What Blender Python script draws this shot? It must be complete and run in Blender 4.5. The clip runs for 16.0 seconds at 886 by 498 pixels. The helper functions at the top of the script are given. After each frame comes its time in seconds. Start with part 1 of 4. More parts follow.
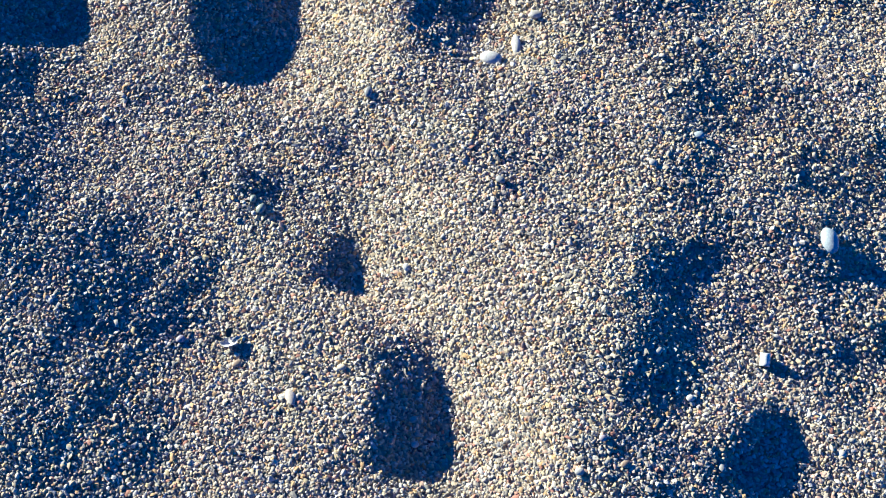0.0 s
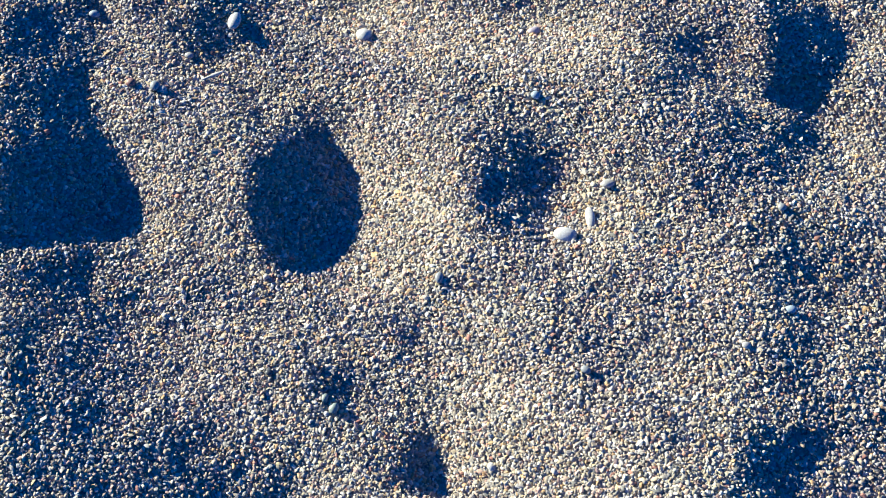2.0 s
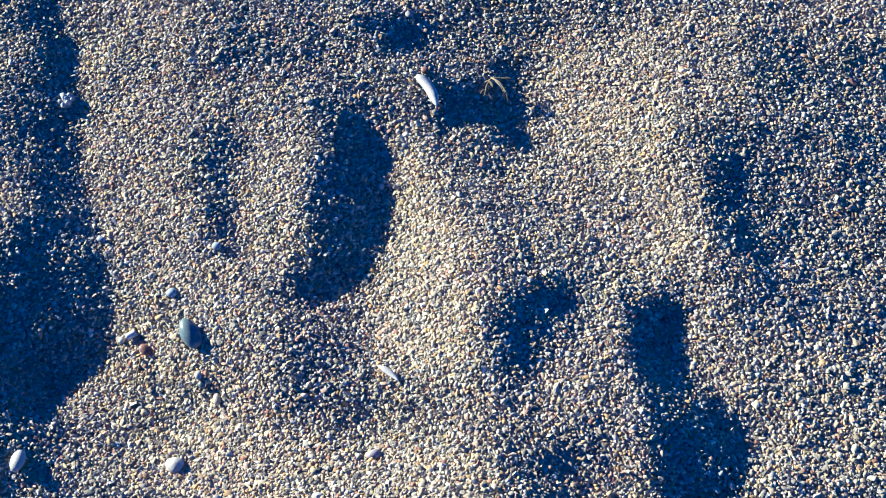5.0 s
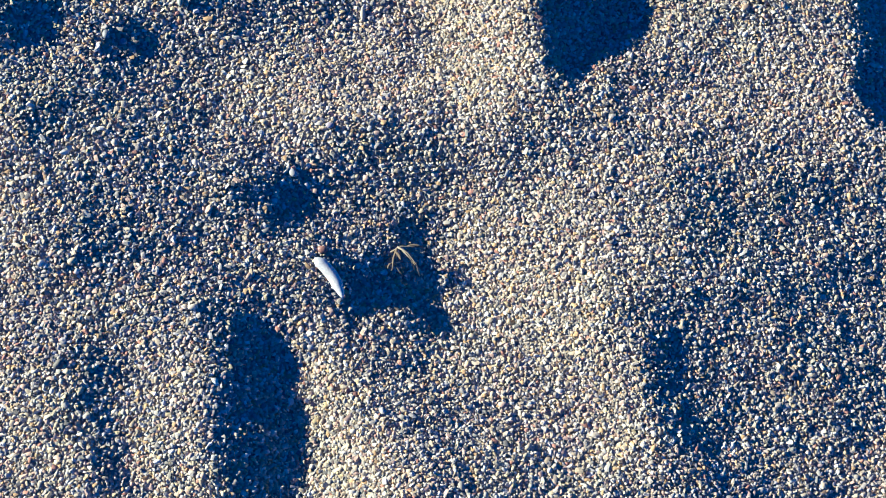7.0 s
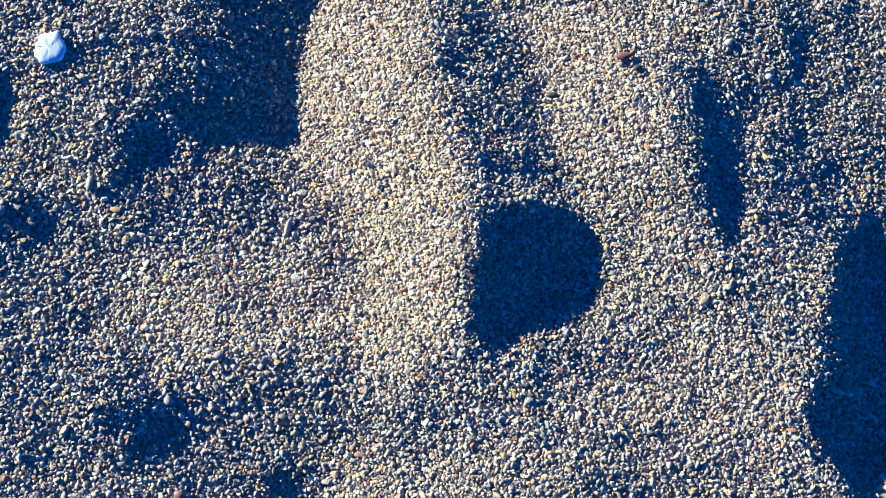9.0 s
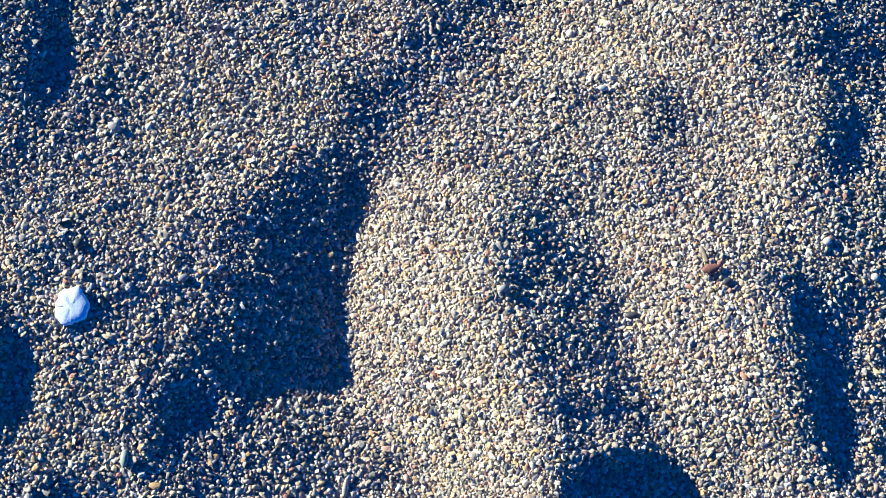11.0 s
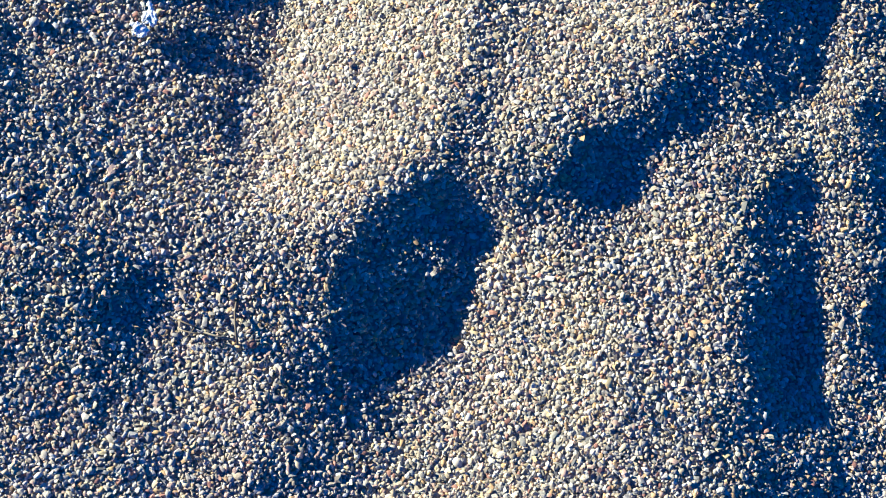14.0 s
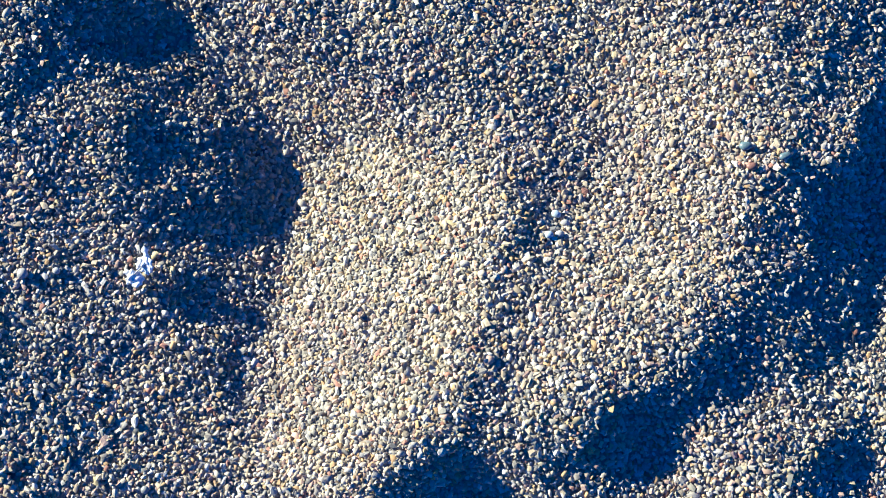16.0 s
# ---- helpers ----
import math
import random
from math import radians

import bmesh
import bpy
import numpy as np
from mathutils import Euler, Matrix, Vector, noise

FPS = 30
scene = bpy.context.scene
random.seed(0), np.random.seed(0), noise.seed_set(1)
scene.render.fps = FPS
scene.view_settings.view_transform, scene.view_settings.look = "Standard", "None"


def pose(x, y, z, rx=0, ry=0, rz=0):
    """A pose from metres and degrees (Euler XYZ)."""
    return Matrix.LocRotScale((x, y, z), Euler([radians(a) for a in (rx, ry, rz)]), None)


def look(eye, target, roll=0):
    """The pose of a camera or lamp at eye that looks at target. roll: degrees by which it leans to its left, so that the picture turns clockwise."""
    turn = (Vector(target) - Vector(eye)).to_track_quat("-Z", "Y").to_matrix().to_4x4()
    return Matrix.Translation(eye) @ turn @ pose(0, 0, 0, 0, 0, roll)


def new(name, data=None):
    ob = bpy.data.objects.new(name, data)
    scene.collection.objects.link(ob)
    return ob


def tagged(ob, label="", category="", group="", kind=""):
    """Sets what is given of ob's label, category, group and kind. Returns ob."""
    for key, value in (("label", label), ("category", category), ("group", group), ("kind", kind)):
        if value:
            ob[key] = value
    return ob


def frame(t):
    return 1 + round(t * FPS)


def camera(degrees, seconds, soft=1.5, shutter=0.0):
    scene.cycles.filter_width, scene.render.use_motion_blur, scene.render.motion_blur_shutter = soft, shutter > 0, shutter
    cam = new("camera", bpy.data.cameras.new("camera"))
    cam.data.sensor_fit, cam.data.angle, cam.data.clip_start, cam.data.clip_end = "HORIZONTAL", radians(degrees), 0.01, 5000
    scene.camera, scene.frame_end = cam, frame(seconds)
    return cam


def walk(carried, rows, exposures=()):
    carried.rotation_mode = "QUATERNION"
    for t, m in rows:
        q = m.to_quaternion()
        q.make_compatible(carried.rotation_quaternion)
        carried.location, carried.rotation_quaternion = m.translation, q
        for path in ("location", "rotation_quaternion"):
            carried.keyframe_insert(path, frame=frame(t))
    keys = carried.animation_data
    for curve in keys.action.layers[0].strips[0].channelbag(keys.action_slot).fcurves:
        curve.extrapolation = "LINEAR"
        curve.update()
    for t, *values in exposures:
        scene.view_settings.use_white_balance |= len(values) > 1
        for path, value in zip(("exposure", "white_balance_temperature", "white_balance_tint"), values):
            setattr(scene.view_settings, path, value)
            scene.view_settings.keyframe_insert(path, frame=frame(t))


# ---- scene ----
cam = camera(40.5, 16.0, soft=1.0)
PATH = [
    (0, (0.015, 0.032, 1.329), (-0.005, 0.724, -0.548), 3.2),
    (0.5, (-0.031, 0.085, 1.325), (-0.003, 0.79, -0.546), 5.2),
    (1, (-0.063, 0.126, 1.314), (-0.054, 0.867, -0.543), 2.3),
    (1.5, (-0.082, 0.173, 1.32), (-0.067, 0.909, -0.54), 1.7),
    (2, (-0.077, 0.231, 1.331), (-0.116, 0.965, -0.529), -0.9),
    (2.5, (-0.056, 0.297, 1.318), (-0.134, 1.082, -0.52), 0.2),
    (3, (-0.039, 0.392, 1.317), (-0.14, 1.169, -0.524), 0.6),
    (3.5, (0.01, 0.457, 1.306), (-0.117, 1.27, -0.517), 0.6),
    (4, (0.017, 0.521, 1.301), (-0.061, 1.355, -0.515), 1.3),
    (4.5, (0.039, 0.566, 1.293), (-0.001, 1.438, -0.507), 0.8),
    (5, (0.102, 0.656, 1.239), (0.07, 1.585, -0.531), -3.6),
    (5.2, (0.085, 0.689, 1.256), (0.094, 1.623, -0.513), -4.2),
    (7.3, (0.005, 1.262, 1.277), (0.297, 1.744, -0.642), 22.7),
    (7.5, (0.046, 1.288, 1.268), (0.299, 1.78, -0.654), 21.3),
    (8, (0.114, 1.365, 1.272), (0.341, 1.887, -0.645), 24.5),
    (8.2, (0.136, 1.389, 1.261), (0.357, 1.915, -0.656), 24.8),
    (10.3, (0.22, 1.712, 1.238), (0.358, 2.104, -0.718), 22.5),
    (10.5, (0.175, 1.726, 1.214), (0.364, 2.162, -0.729), 24.8),
    (11, (0.17, 1.825, 1.175), (0.296, 2.256, -0.774), 16.2),
    (11.5, (0.14, 1.94, 1.15), (0.322, 2.338, -0.802), 22.4),
    (12, (0.117, 2.025, 1.128), (0.34, 2.431, -0.818), 24.4),
    (12.5, (0.129, 2.078, 1.137), (0.349, 2.489, -0.808), 23.2),
    (13, (0.185, 2.127, 1.118), (0.356, 2.547, -0.829), 19.0),
    (13.5, (0.241, 2.23, 1.094), (0.381, 2.638, -0.859), 18.0),
    (14, (0.297, 2.336, 1.072), (0.434, 2.674, -0.895), 22.5),
    (14.5, (0.342, 2.39, 1.068), (0.43, 2.73, -0.901), 16.3),
    (15, (0.355, 2.451, 1.066), (0.442, 2.789, -0.903), 17.1),
    (15.5, (0.356, 2.524, 1.058), (0.412, 2.829, -0.918), 12.5),
    (16, (0.333, 2.618, 1.029), (0.378, 2.876, -0.954), 10.2),
]
walk(cam, [(t, look(eye, target, roll)) for t, eye, target, roll in PATH],
     exposures=[(0.0, 2.07, 4400, -12), (16.0, 2.07, 4400, -12)])

# ---------------------------------------------------------------- light
SUN_WAY = radians(-28)      # the way in which the light travels over the ground
SUN_UP = radians(14)
world = bpy.data.worlds.new("sky")
scene.world = world
world.use_nodes = True
wn = world.node_tree.nodes
sky = wn.new("ShaderNodeTexSky")
sky.sky_type = 'NISHITA'
sky.sun_disc = False
sky.ozone_density = 8.0
sky.dust_density = 0.0
sky.sun_elevation = SUN_UP
sky.sun_rotation = math.atan2(-math.cos(SUN_WAY), -math.sin(SUN_WAY))
clear = wn.new("ShaderNodeMix")      # a deep, dry blue
clear.data_type, clear.blend_type = 'RGBA', 'MULTIPLY'
clear.inputs[0].default_value = 1.0
clear.inputs[7].default_value = (0.02, 0.86, 1.52, 1)
world.node_tree.links.new(sky.outputs[0], clear.inputs[6])
world.node_tree.links.new(clear.outputs[2], wn["Background"].inputs[0])
wn["Background"].inputs[1].default_value = 0.0275

lamp = bpy.data.lights.new("sun", 'SUN')
lamp.energy = 5.0
lamp.angle = radians(0.5)
lamp.color = (1.0, 0.70, 0.415)
sun = new("sun", lamp)
sun.matrix_world = look((-math.cos(SUN_WAY) * math.cos(SUN_UP) * 10, -math.sin(SUN_WAY) * math.cos(SUN_UP) * 10,
                         math.sin(SUN_UP) * 10), (0, 0, 0))


# ---------------------------------------------------------------- materials
class Mat:
    """A small helper to wire a node material."""

    def __init__(self, name, rough=0.7, spec=0.3):
        self.m = bpy.data.materials.new(name)
        self.m.use_nodes = True
        self.t = self.m.node_tree
        self.b = self.t.nodes["Principled BSDF"]
        self.b.inputs["Roughness"].default_value = rough
        self.b.inputs["Specular IOR Level"].default_value = spec

    def node(self, kind, **values):
        n = self.t.nodes.new(kind)
        for key, value in values.items():
            n.inputs[key].default_value = value
        return n

    def link(self, a, b):
        self.t.links.new(a, b)

    def ramp(self, source, stops, hard=False):
        n = self.t.nodes.new("ShaderNodeValToRGB")
        e = n.color_ramp.elements
        n.color_ramp.interpolation = 'CONSTANT' if hard else 'LINEAR'
        for i, (p, c) in enumerate(stops):
            if i < 2:
                e[i].position = p
            else:
                e.new(p)
            e[i].color = (*c, 1)
        self.link(source, n.inputs[0])
        return n.outputs[0]

    def mix(self, kind, factor, a, b):
        n = self.t.nodes.new("ShaderNodeMix")
        n.data_type, n.blend_type = 'RGBA', kind
        for socket, value in ((n.inputs[0], factor), (n.inputs[6], a), (n.inputs[7], b)):
            if isinstance(value, bpy.types.NodeSocket):
                self.link(value, socket)
            elif isinstance(value, tuple):
                socket.default_value = (*value, 1)
            else:
                socket.default_value = value
        return n.outputs[2]

    def place(self):
        return self.t.nodes.new("ShaderNodeTexCoord").outputs["Object"]

    def noise(self, scale, detail=3.0, rough=0.55):
        n = self.node("ShaderNodeTexNoise", Scale=scale, Detail=detail, Roughness=rough)
        self.link(self.place(), n.inputs["Vector"])
        return n.outputs["Fac"]

    def colour(self, socket):
        self.link(socket, self.b.inputs["Base Color"])
        return self

    def bump(self, height, strength, distance):
        n = self.node("ShaderNodeBump", Strength=strength, Distance=distance)
        self.link(height, n.inputs["Height"])
        self.link(n.outputs[0], self.b.inputs["Normal"])
        return self


STONES = [(0.00, (0.491, 0.412, 0.295)), (0.15, (0.401, 0.334, 0.247)), (0.28, (0.533, 0.476, 0.4)), (0.42, (0.37, 0.334, 0.293)),
          (0.53, (0.499, 0.355, 0.285)), (0.64, (0.59, 0.553, 0.498)), (0.73, (0.264, 0.248, 0.226)), (0.79, (0.489, 0.331, 0.173)),
          (0.85, (0.41, 0.385, 0.35)), (0.93, (0.149, 0.143, 0.143)), (0.955, (0.502, 0.413, 0.246)), (0.98, (0.357, 0.19, 0.145))]


def gravel_material():
    k = Mat("gravel", 0.7, 0.2)
    geo = k.t.nodes.new("ShaderNodeNewGeometry")
    tone = k.ramp(geo.outputs["Random Per Island"], STONES, hard=True)
    other = k.node("ShaderNodeTexWhiteNoise")
    other.noise_dimensions = '1D'
    k.link(geo.outputs["Random Per Island"], other.inputs["W"])
    value = k.ramp(other.outputs["Value"], [(0.0, (0.80, 0.80, 0.80)), (1.0, (1.12, 1.12, 1.12))])
    tone = k.mix('MULTIPLY', 1.0, tone, value)
    fleck = k.ramp(k.noise(900), [(0.3, (0.80, 0.79, 0.77)), (0.7, (1.08, 1.07, 1.05))])
    tone = k.mix('MULTIPLY', 1.0, tone, fleck)
    drift = k.ramp(k.noise(7, 2), [(0.36, (0.99, 0.965, 0.965)), (0.64, (1.03, 1.03, 0.955))])
    return k.colour(k.mix('MULTIPLY', 1.0, tone, drift)).bump(k.noise(1400, 2), 0.35, 0.0006).m


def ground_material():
    """The bed under the loose stones: the same gravel, sunk, with the gaps' shade painted into its colour."""
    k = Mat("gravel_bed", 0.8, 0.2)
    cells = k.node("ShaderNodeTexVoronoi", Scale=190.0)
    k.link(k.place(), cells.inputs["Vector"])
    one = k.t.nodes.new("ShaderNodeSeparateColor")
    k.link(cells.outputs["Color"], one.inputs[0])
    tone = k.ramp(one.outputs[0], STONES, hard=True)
    # mottled darkening of the stone tone, standing in for shade between the stones
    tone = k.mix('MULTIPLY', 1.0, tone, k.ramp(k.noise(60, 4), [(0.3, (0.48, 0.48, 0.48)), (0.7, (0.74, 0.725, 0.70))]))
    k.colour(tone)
    n = k.node("ShaderNodeMath")
    n.operation = 'MULTIPLY'
    k.link(cells.outputs["Distance"], n.inputs[0])
    n.inputs[1].default_value = -1.0
    return k.bump(n.outputs[0], 0.9, 0.004).m


def stone_material(name, base, dark, scale=120, rough=0.5, veins=0.0):
    k = Mat(name, rough, 0.4)
    tone = k.ramp(k.noise(scale, 5, 0.65), [(0.32, dark), (0.62, base)])
    speck = k.ramp(k.noise(scale * 9, 2), [(0.35, (0.82, 0.82, 0.82)), (0.65, (1.1, 1.1, 1.1))])
    tone = k.mix('MULTIPLY', 1.0, tone, speck)
    if veins:
        wave = k.node("ShaderNodeTexWave", Scale=scale * 0.9, Distortion=6.0, Detail=3.0)
        k.link(k.place(), wave.inputs["Vector"])
        tone = k.mix('MULTIPLY', veins, tone, k.ramp(wave.outputs["Fac"], [(0.0, (0.45, 0.42, 0.4)), (0.25, (1, 1, 1))]))
    return k.colour(tone).bump(k.noise(scale * 4, 4), 0.25, 0.0008).m


def streaked_material(name, base, dark, scale=400, rough=0.6, through_light=0.0):
    """For quills, shells and dry weed: fine streaks along the length."""
    k = Mat(name, rough, 0.3)
    wave = k.node("ShaderNodeTexWave", Scale=scale, Distortion=2.5, Detail=2.0)
    wave.bands_direction = 'Y'
    k.link(k.place(), wave.inputs["Vector"])
    tone = k.ramp(wave.outputs["Fac"], [(0.0, dark), (0.6, base)])
    tone = k.mix('MULTIPLY', 1.0, tone, k.ramp(k.noise(90, 4), [(0.3, (0.82, 0.8, 0.78)), (0.7, (1.05, 1.05, 1.04))]))
    k.b.inputs["Subsurface Weight"].default_value = through_light
    k.b.inputs["Subsurface Radius"].default_value = (0.004, 0.003, 0.003)
    return k.colour(tone).bump(wave.outputs["Fac"], 0.2, 0.0004).m


GRAVEL = gravel_material()
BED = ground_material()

# ---------------------------------------------------------------- relief of the beach
PRESSES = []


def press(x, y, along, across, turn, rise):
    """One soft hollow (rise below 0) or heap in the gravel's relief, in metres and degrees."""
    PRESSES.append((x, y, along, across, radians(turn), rise))


# the walked strip: hollows and heaps shaped to fit the shading in the camera's view
press(-0.209, 0.206, 0.271, 0.124, 6, -0.0231)
press(0.163, 0.218, 0.107, 0.038, 170, -0.0128)
press(-0.143, 0.223, 0.115, 0.086, 178, 0.0082)
press(0.243, 0.240, 0.148, 0.100, 172, 0.0450)
press(0.341, 0.243, 0.073, 0.025, 172, 0.0101)
press(0.383, 0.246, 0.076, 0.050, 1, -0.0206)
press(0.476, 0.248, 0.154, 0.098, 10, 0.0197)
press(-0.282, 0.266, 0.090, 0.041, 104, -0.0052)
press(-0.021, 0.269, 0.033, 0.020, 175, -0.0106)
press(0.117, 0.278, 0.056, 0.021, 109, -0.0034)
press(0.501, 0.302, 0.035, 0.027, 131, 0.0072)
press(0.146, 0.303, 0.089, 0.019, 93, 0.0034)
press(0.126, 0.310, 0.063, 0.023, 143, 0.0088)
press(0.026, 0.313, 0.118, 0.058, 121, -0.0445)
press(0.053, 0.318, 0.066, 0.031, 101, 0.0096)
press(-0.072, 0.322, 0.073, 0.022, 101, 0.0049)
press(0.399, 0.331, 0.035, 0.024, 161, -0.0107)
press(0.327, 0.331, 0.045, 0.039, 10, 0.0107)
press(-0.021, 0.333, 0.050, 0.026, 151, 0.0084)
press(-0.521, 0.342, 0.221, 0.109, 118, 0.0092)
press(0.416, 0.343, 0.086, 0.025, 165, 0.0088)
press(0.107, 0.353, 0.126, 0.027, 147, 0.0174)
press(0.307, 0.381, 0.169, 0.050, 158, 0.0218)
press(-0.029, 0.394, 0.030, 0.020, 136, -0.0085)
press(0.506, 0.398, 0.069, 0.056, 131, -0.0125)
press(-0.275, 0.403, 0.152, 0.104, 175, -0.0288)
press(-0.024, 0.403, 0.051, 0.027, 124, 0.0217)
press(0.180, 0.418, 0.168, 0.089, 89, 0.0368)
press(0.049, 0.418, 0.102, 0.021, 143, -0.0111)
press(-0.314, 0.422, 0.056, 0.035, 172, 0.0027)
press(0.407, 0.431, 0.168, 0.025, 154, 0.0044)
press(0.146, 0.450, 0.057, 0.038, 156, -0.0095)
press(0.095, 0.454, 0.151, 0.087, 17, 0.0203)
press(-0.056, 0.457, 0.167, 0.029, 135, -0.0313)
press(-0.258, 0.468, 0.075, 0.037, 99, -0.0058)
press(-0.105, 0.477, 0.055, 0.025, 173, -0.0136)
press(0.511, 0.479, 0.059, 0.041, 143, 0.0131)
press(-0.076, 0.480, 0.039, 0.018, 146, 0.0159)
press(0.345, 0.491, 0.078, 0.022, 84, 0.0018)
press(-0.183, 0.494, 0.064, 0.018, 113, 0.0021)
press(0.188, 0.507, 0.050, 0.030, 144, -0.0086)
press(-0.350, 0.516, 0.099, 0.038, 155, -0.0098)
press(-0.080, 0.519, 0.111, 0.018, 142, -0.0080)
press(0.326, 0.525, 0.094, 0.030, 164, -0.0036)
press(-0.139, 0.530, 0.049, 0.030, 97, 0.0122)
press(0.448, 0.535, 0.129, 0.032, 148, -0.0112)
press(0.418, 0.547, 0.114, 0.059, 149, 0.0327)
press(-0.244, 0.549, 0.063, 0.021, 147, 0.0038)
press(-0.273, 0.550, 0.173, 0.041, 155, -0.0199)
press(-0.624, 0.551, 0.098, 0.096, 16, 0.0141)
press(0.270, 0.560, 0.062, 0.046, 177, 0.0112)
press(-0.105, 0.566, 0.105, 0.073, 94, -0.0223)
press(0.081, 0.567, 0.079, 0.057, 170, 0.0110)
press(-0.210, 0.578, 0.048, 0.033, 96, -0.0103)
press(-0.484, 0.585, 0.067, 0.030, 156, -0.0065)
press(-0.580, 0.591, 0.147, 0.041, 151, 0.0068)
press(0.515, 0.595, 0.094, 0.067, 97, -0.0192)
press(-0.031, 0.598, 0.125, 0.018, 147, -0.0095)
press(0.497, 0.600, 0.044, 0.032, 112, 0.0052)
press(-0.014, 0.607, 0.146, 0.026, 144, 0.0097)
press(0.254, 0.616, 0.052, 0.024, 152, 0.0062)
press(-0.607, 0.619, 0.063, 0.025, 103, 0.0056)
press(-0.208, 0.622, 0.051, 0.018, 148, 0.0053)
press(-0.197, 0.641, 0.104, 0.056, 165, -0.0151)
press(-0.486, 0.646, 0.131, 0.045, 155, -0.0282)
press(0.010, 0.660, 0.091, 0.042, 143, 0.0219)
press(0.236, 0.661, 0.156, 0.050, 153, 0.0309)
press(-0.564, 0.664, 0.101, 0.028, 163, 0.0037)
press(-0.124, 0.668, 0.037, 0.032, 155, -0.0060)
press(-0.474, 0.682, 0.066, 0.027, 158, -0.0062)
press(-0.018, 0.688, 0.060, 0.026, 143, -0.0062)
press(0.521, 0.695, 0.063, 0.040, 151, 0.0194)
press(-0.327, 0.698, 0.193, 0.052, 150, -0.0212)
press(-0.269, 0.710, 0.060, 0.018, 151, 0.0035)
press(0.267, 0.713, 0.090, 0.049, 107, 0.0065)
press(-0.460, 0.717, 0.042, 0.028, 143, -0.0037)
press(-0.157, 0.719, 0.024, 0.020, 3, -0.0026)
press(-0.203, 0.723, 0.055, 0.043, 22, -0.0123)
press(-0.416, 0.725, 0.183, 0.084, 128, -0.0182)
press(-0.386, 0.725, 0.038, 0.021, 117, 0.0036)
press(-0.418, 0.729, 0.048, 0.018, 148, 0.0021)
press(-0.635, 0.744, 0.038, 0.021, 102, -0.0073)
press(0.078, 0.746, 0.093, 0.038, 147, 0.0181)
press(-0.098, 0.747, 0.056, 0.022, 69, 0.0018)
press(0.462, 0.759, 0.115, 0.059, 164, 0.0333)
press(-0.555, 0.765, 0.054, 0.028, 174, 0.0145)
press(0.459, 0.767, 0.115, 0.034, 149, -0.0095)
press(-0.327, 0.768, 0.037, 0.018, 127, 0.0086)
press(-0.250, 0.771, 0.039, 0.018, 40, -0.0070)
press(-0.558, 0.776, 0.076, 0.018, 14, -0.0111)
press(-0.412, 0.780, 0.059, 0.023, 141, -0.0057)
press(-0.253, 0.780, 0.088, 0.071, 172, -0.0412)
press(-0.488, 0.788, 0.026, 0.018, 52, 0.0062)
press(-0.100, 0.792, 0.061, 0.018, 139, -0.0070)
press(-0.646, 0.795, 0.096, 0.019, 100, 0.0088)
press(0.341, 0.805, 0.094, 0.047, 7, 0.0129)
press(0.028, 0.807, 0.071, 0.034, 144, -0.0161)
press(-0.538, 0.814, 0.094, 0.086, 28, -0.0371)
press(-0.681, 0.819, 0.136, 0.085, 97, 0.0085)
press(-0.023, 0.819, 0.037, 0.032, 140, 0.0067)
press(-0.082, 0.823, 0.077, 0.039, 104, 0.0152)
press(-0.554, 0.825, 0.043, 0.028, 144, 0.0097)
press(0.130, 0.834, 0.115, 0.021, 144, -0.0077)
press(-0.350, 0.838, 0.055, 0.029, 88, 0.0098)
press(-0.198, 0.840, 0.054, 0.021, 141, 0.0064)
press(-0.337, 0.843, 0.036, 0.033, 42, -0.0056)
press(-0.256, 0.848, 0.039, 0.021, 95, 0.0031)
press(0.048, 0.858, 0.075, 0.034, 149, -0.0243)
press(-0.162, 0.875, 0.177, 0.026, 144, 0.0181)
press(-0.117, 0.879, 0.087, 0.041, 162, 0.0103)
press(0.554, 0.880, 0.191, 0.065, 54, -0.0050)
press(0.242, 0.885, 0.125, 0.060, 149, 0.0235)
press(-0.231, 0.886, 0.108, 0.052, 146, -0.0561)
press(-0.558, 0.898, 0.063, 0.027, 113, 0.0090)
press(0.030, 0.903, 0.035, 0.020, 142, -0.0042)
press(-0.290, 0.906, 0.053, 0.027, 143, 0.0087)
press(-0.152, 0.916, 0.133, 0.025, 1, 0.0036)
press(-0.638, 0.917, 0.048, 0.030, 159, -0.0069)
press(-0.237, 0.920, 0.046, 0.018, 145, -0.0074)
press(0.122, 0.923, 0.186, 0.101, 126, 0.0312)
press(0.357, 0.925, 0.078, 0.031, 148, -0.0091)
press(-0.559, 0.945, 0.109, 0.047, 102, -0.0217)
press(0.354, 0.956, 0.183, 0.025, 150, -0.0172)
press(-0.537, 0.968, 0.045, 0.022, 121, 0.0059)
press(0.457, 0.973, 0.069, 0.039, 60, 0.0092)
press(0.363, 0.974, 0.058, 0.018, 151, -0.0057)
press(0.036, 0.981, 0.205, 0.041, 175, 0.0093)
press(0.253, 0.981, 0.064, 0.021, 154, -0.0091)
press(-0.421, 0.984, 0.108, 0.024, 150, 0.0057)
press(0.345, 0.992, 0.043, 0.023, 16, -0.0107)
press(-0.398, 0.999, 0.121, 0.051, 154, -0.0318)
press(-0.070, 1.006, 0.117, 0.022, 152, 0.0052)
press(0.136, 1.008, 0.056, 0.034, 172, 0.0099)
press(-0.634, 1.009, 0.053, 0.037, 121, -0.0082)
press(0.434, 1.016, 0.037, 0.029, 143, 0.0089)
press(0.328, 1.023, 0.030, 0.023, 147, -0.0072)
press(0.224, 1.026, 0.075, 0.051, 19, -0.0128)
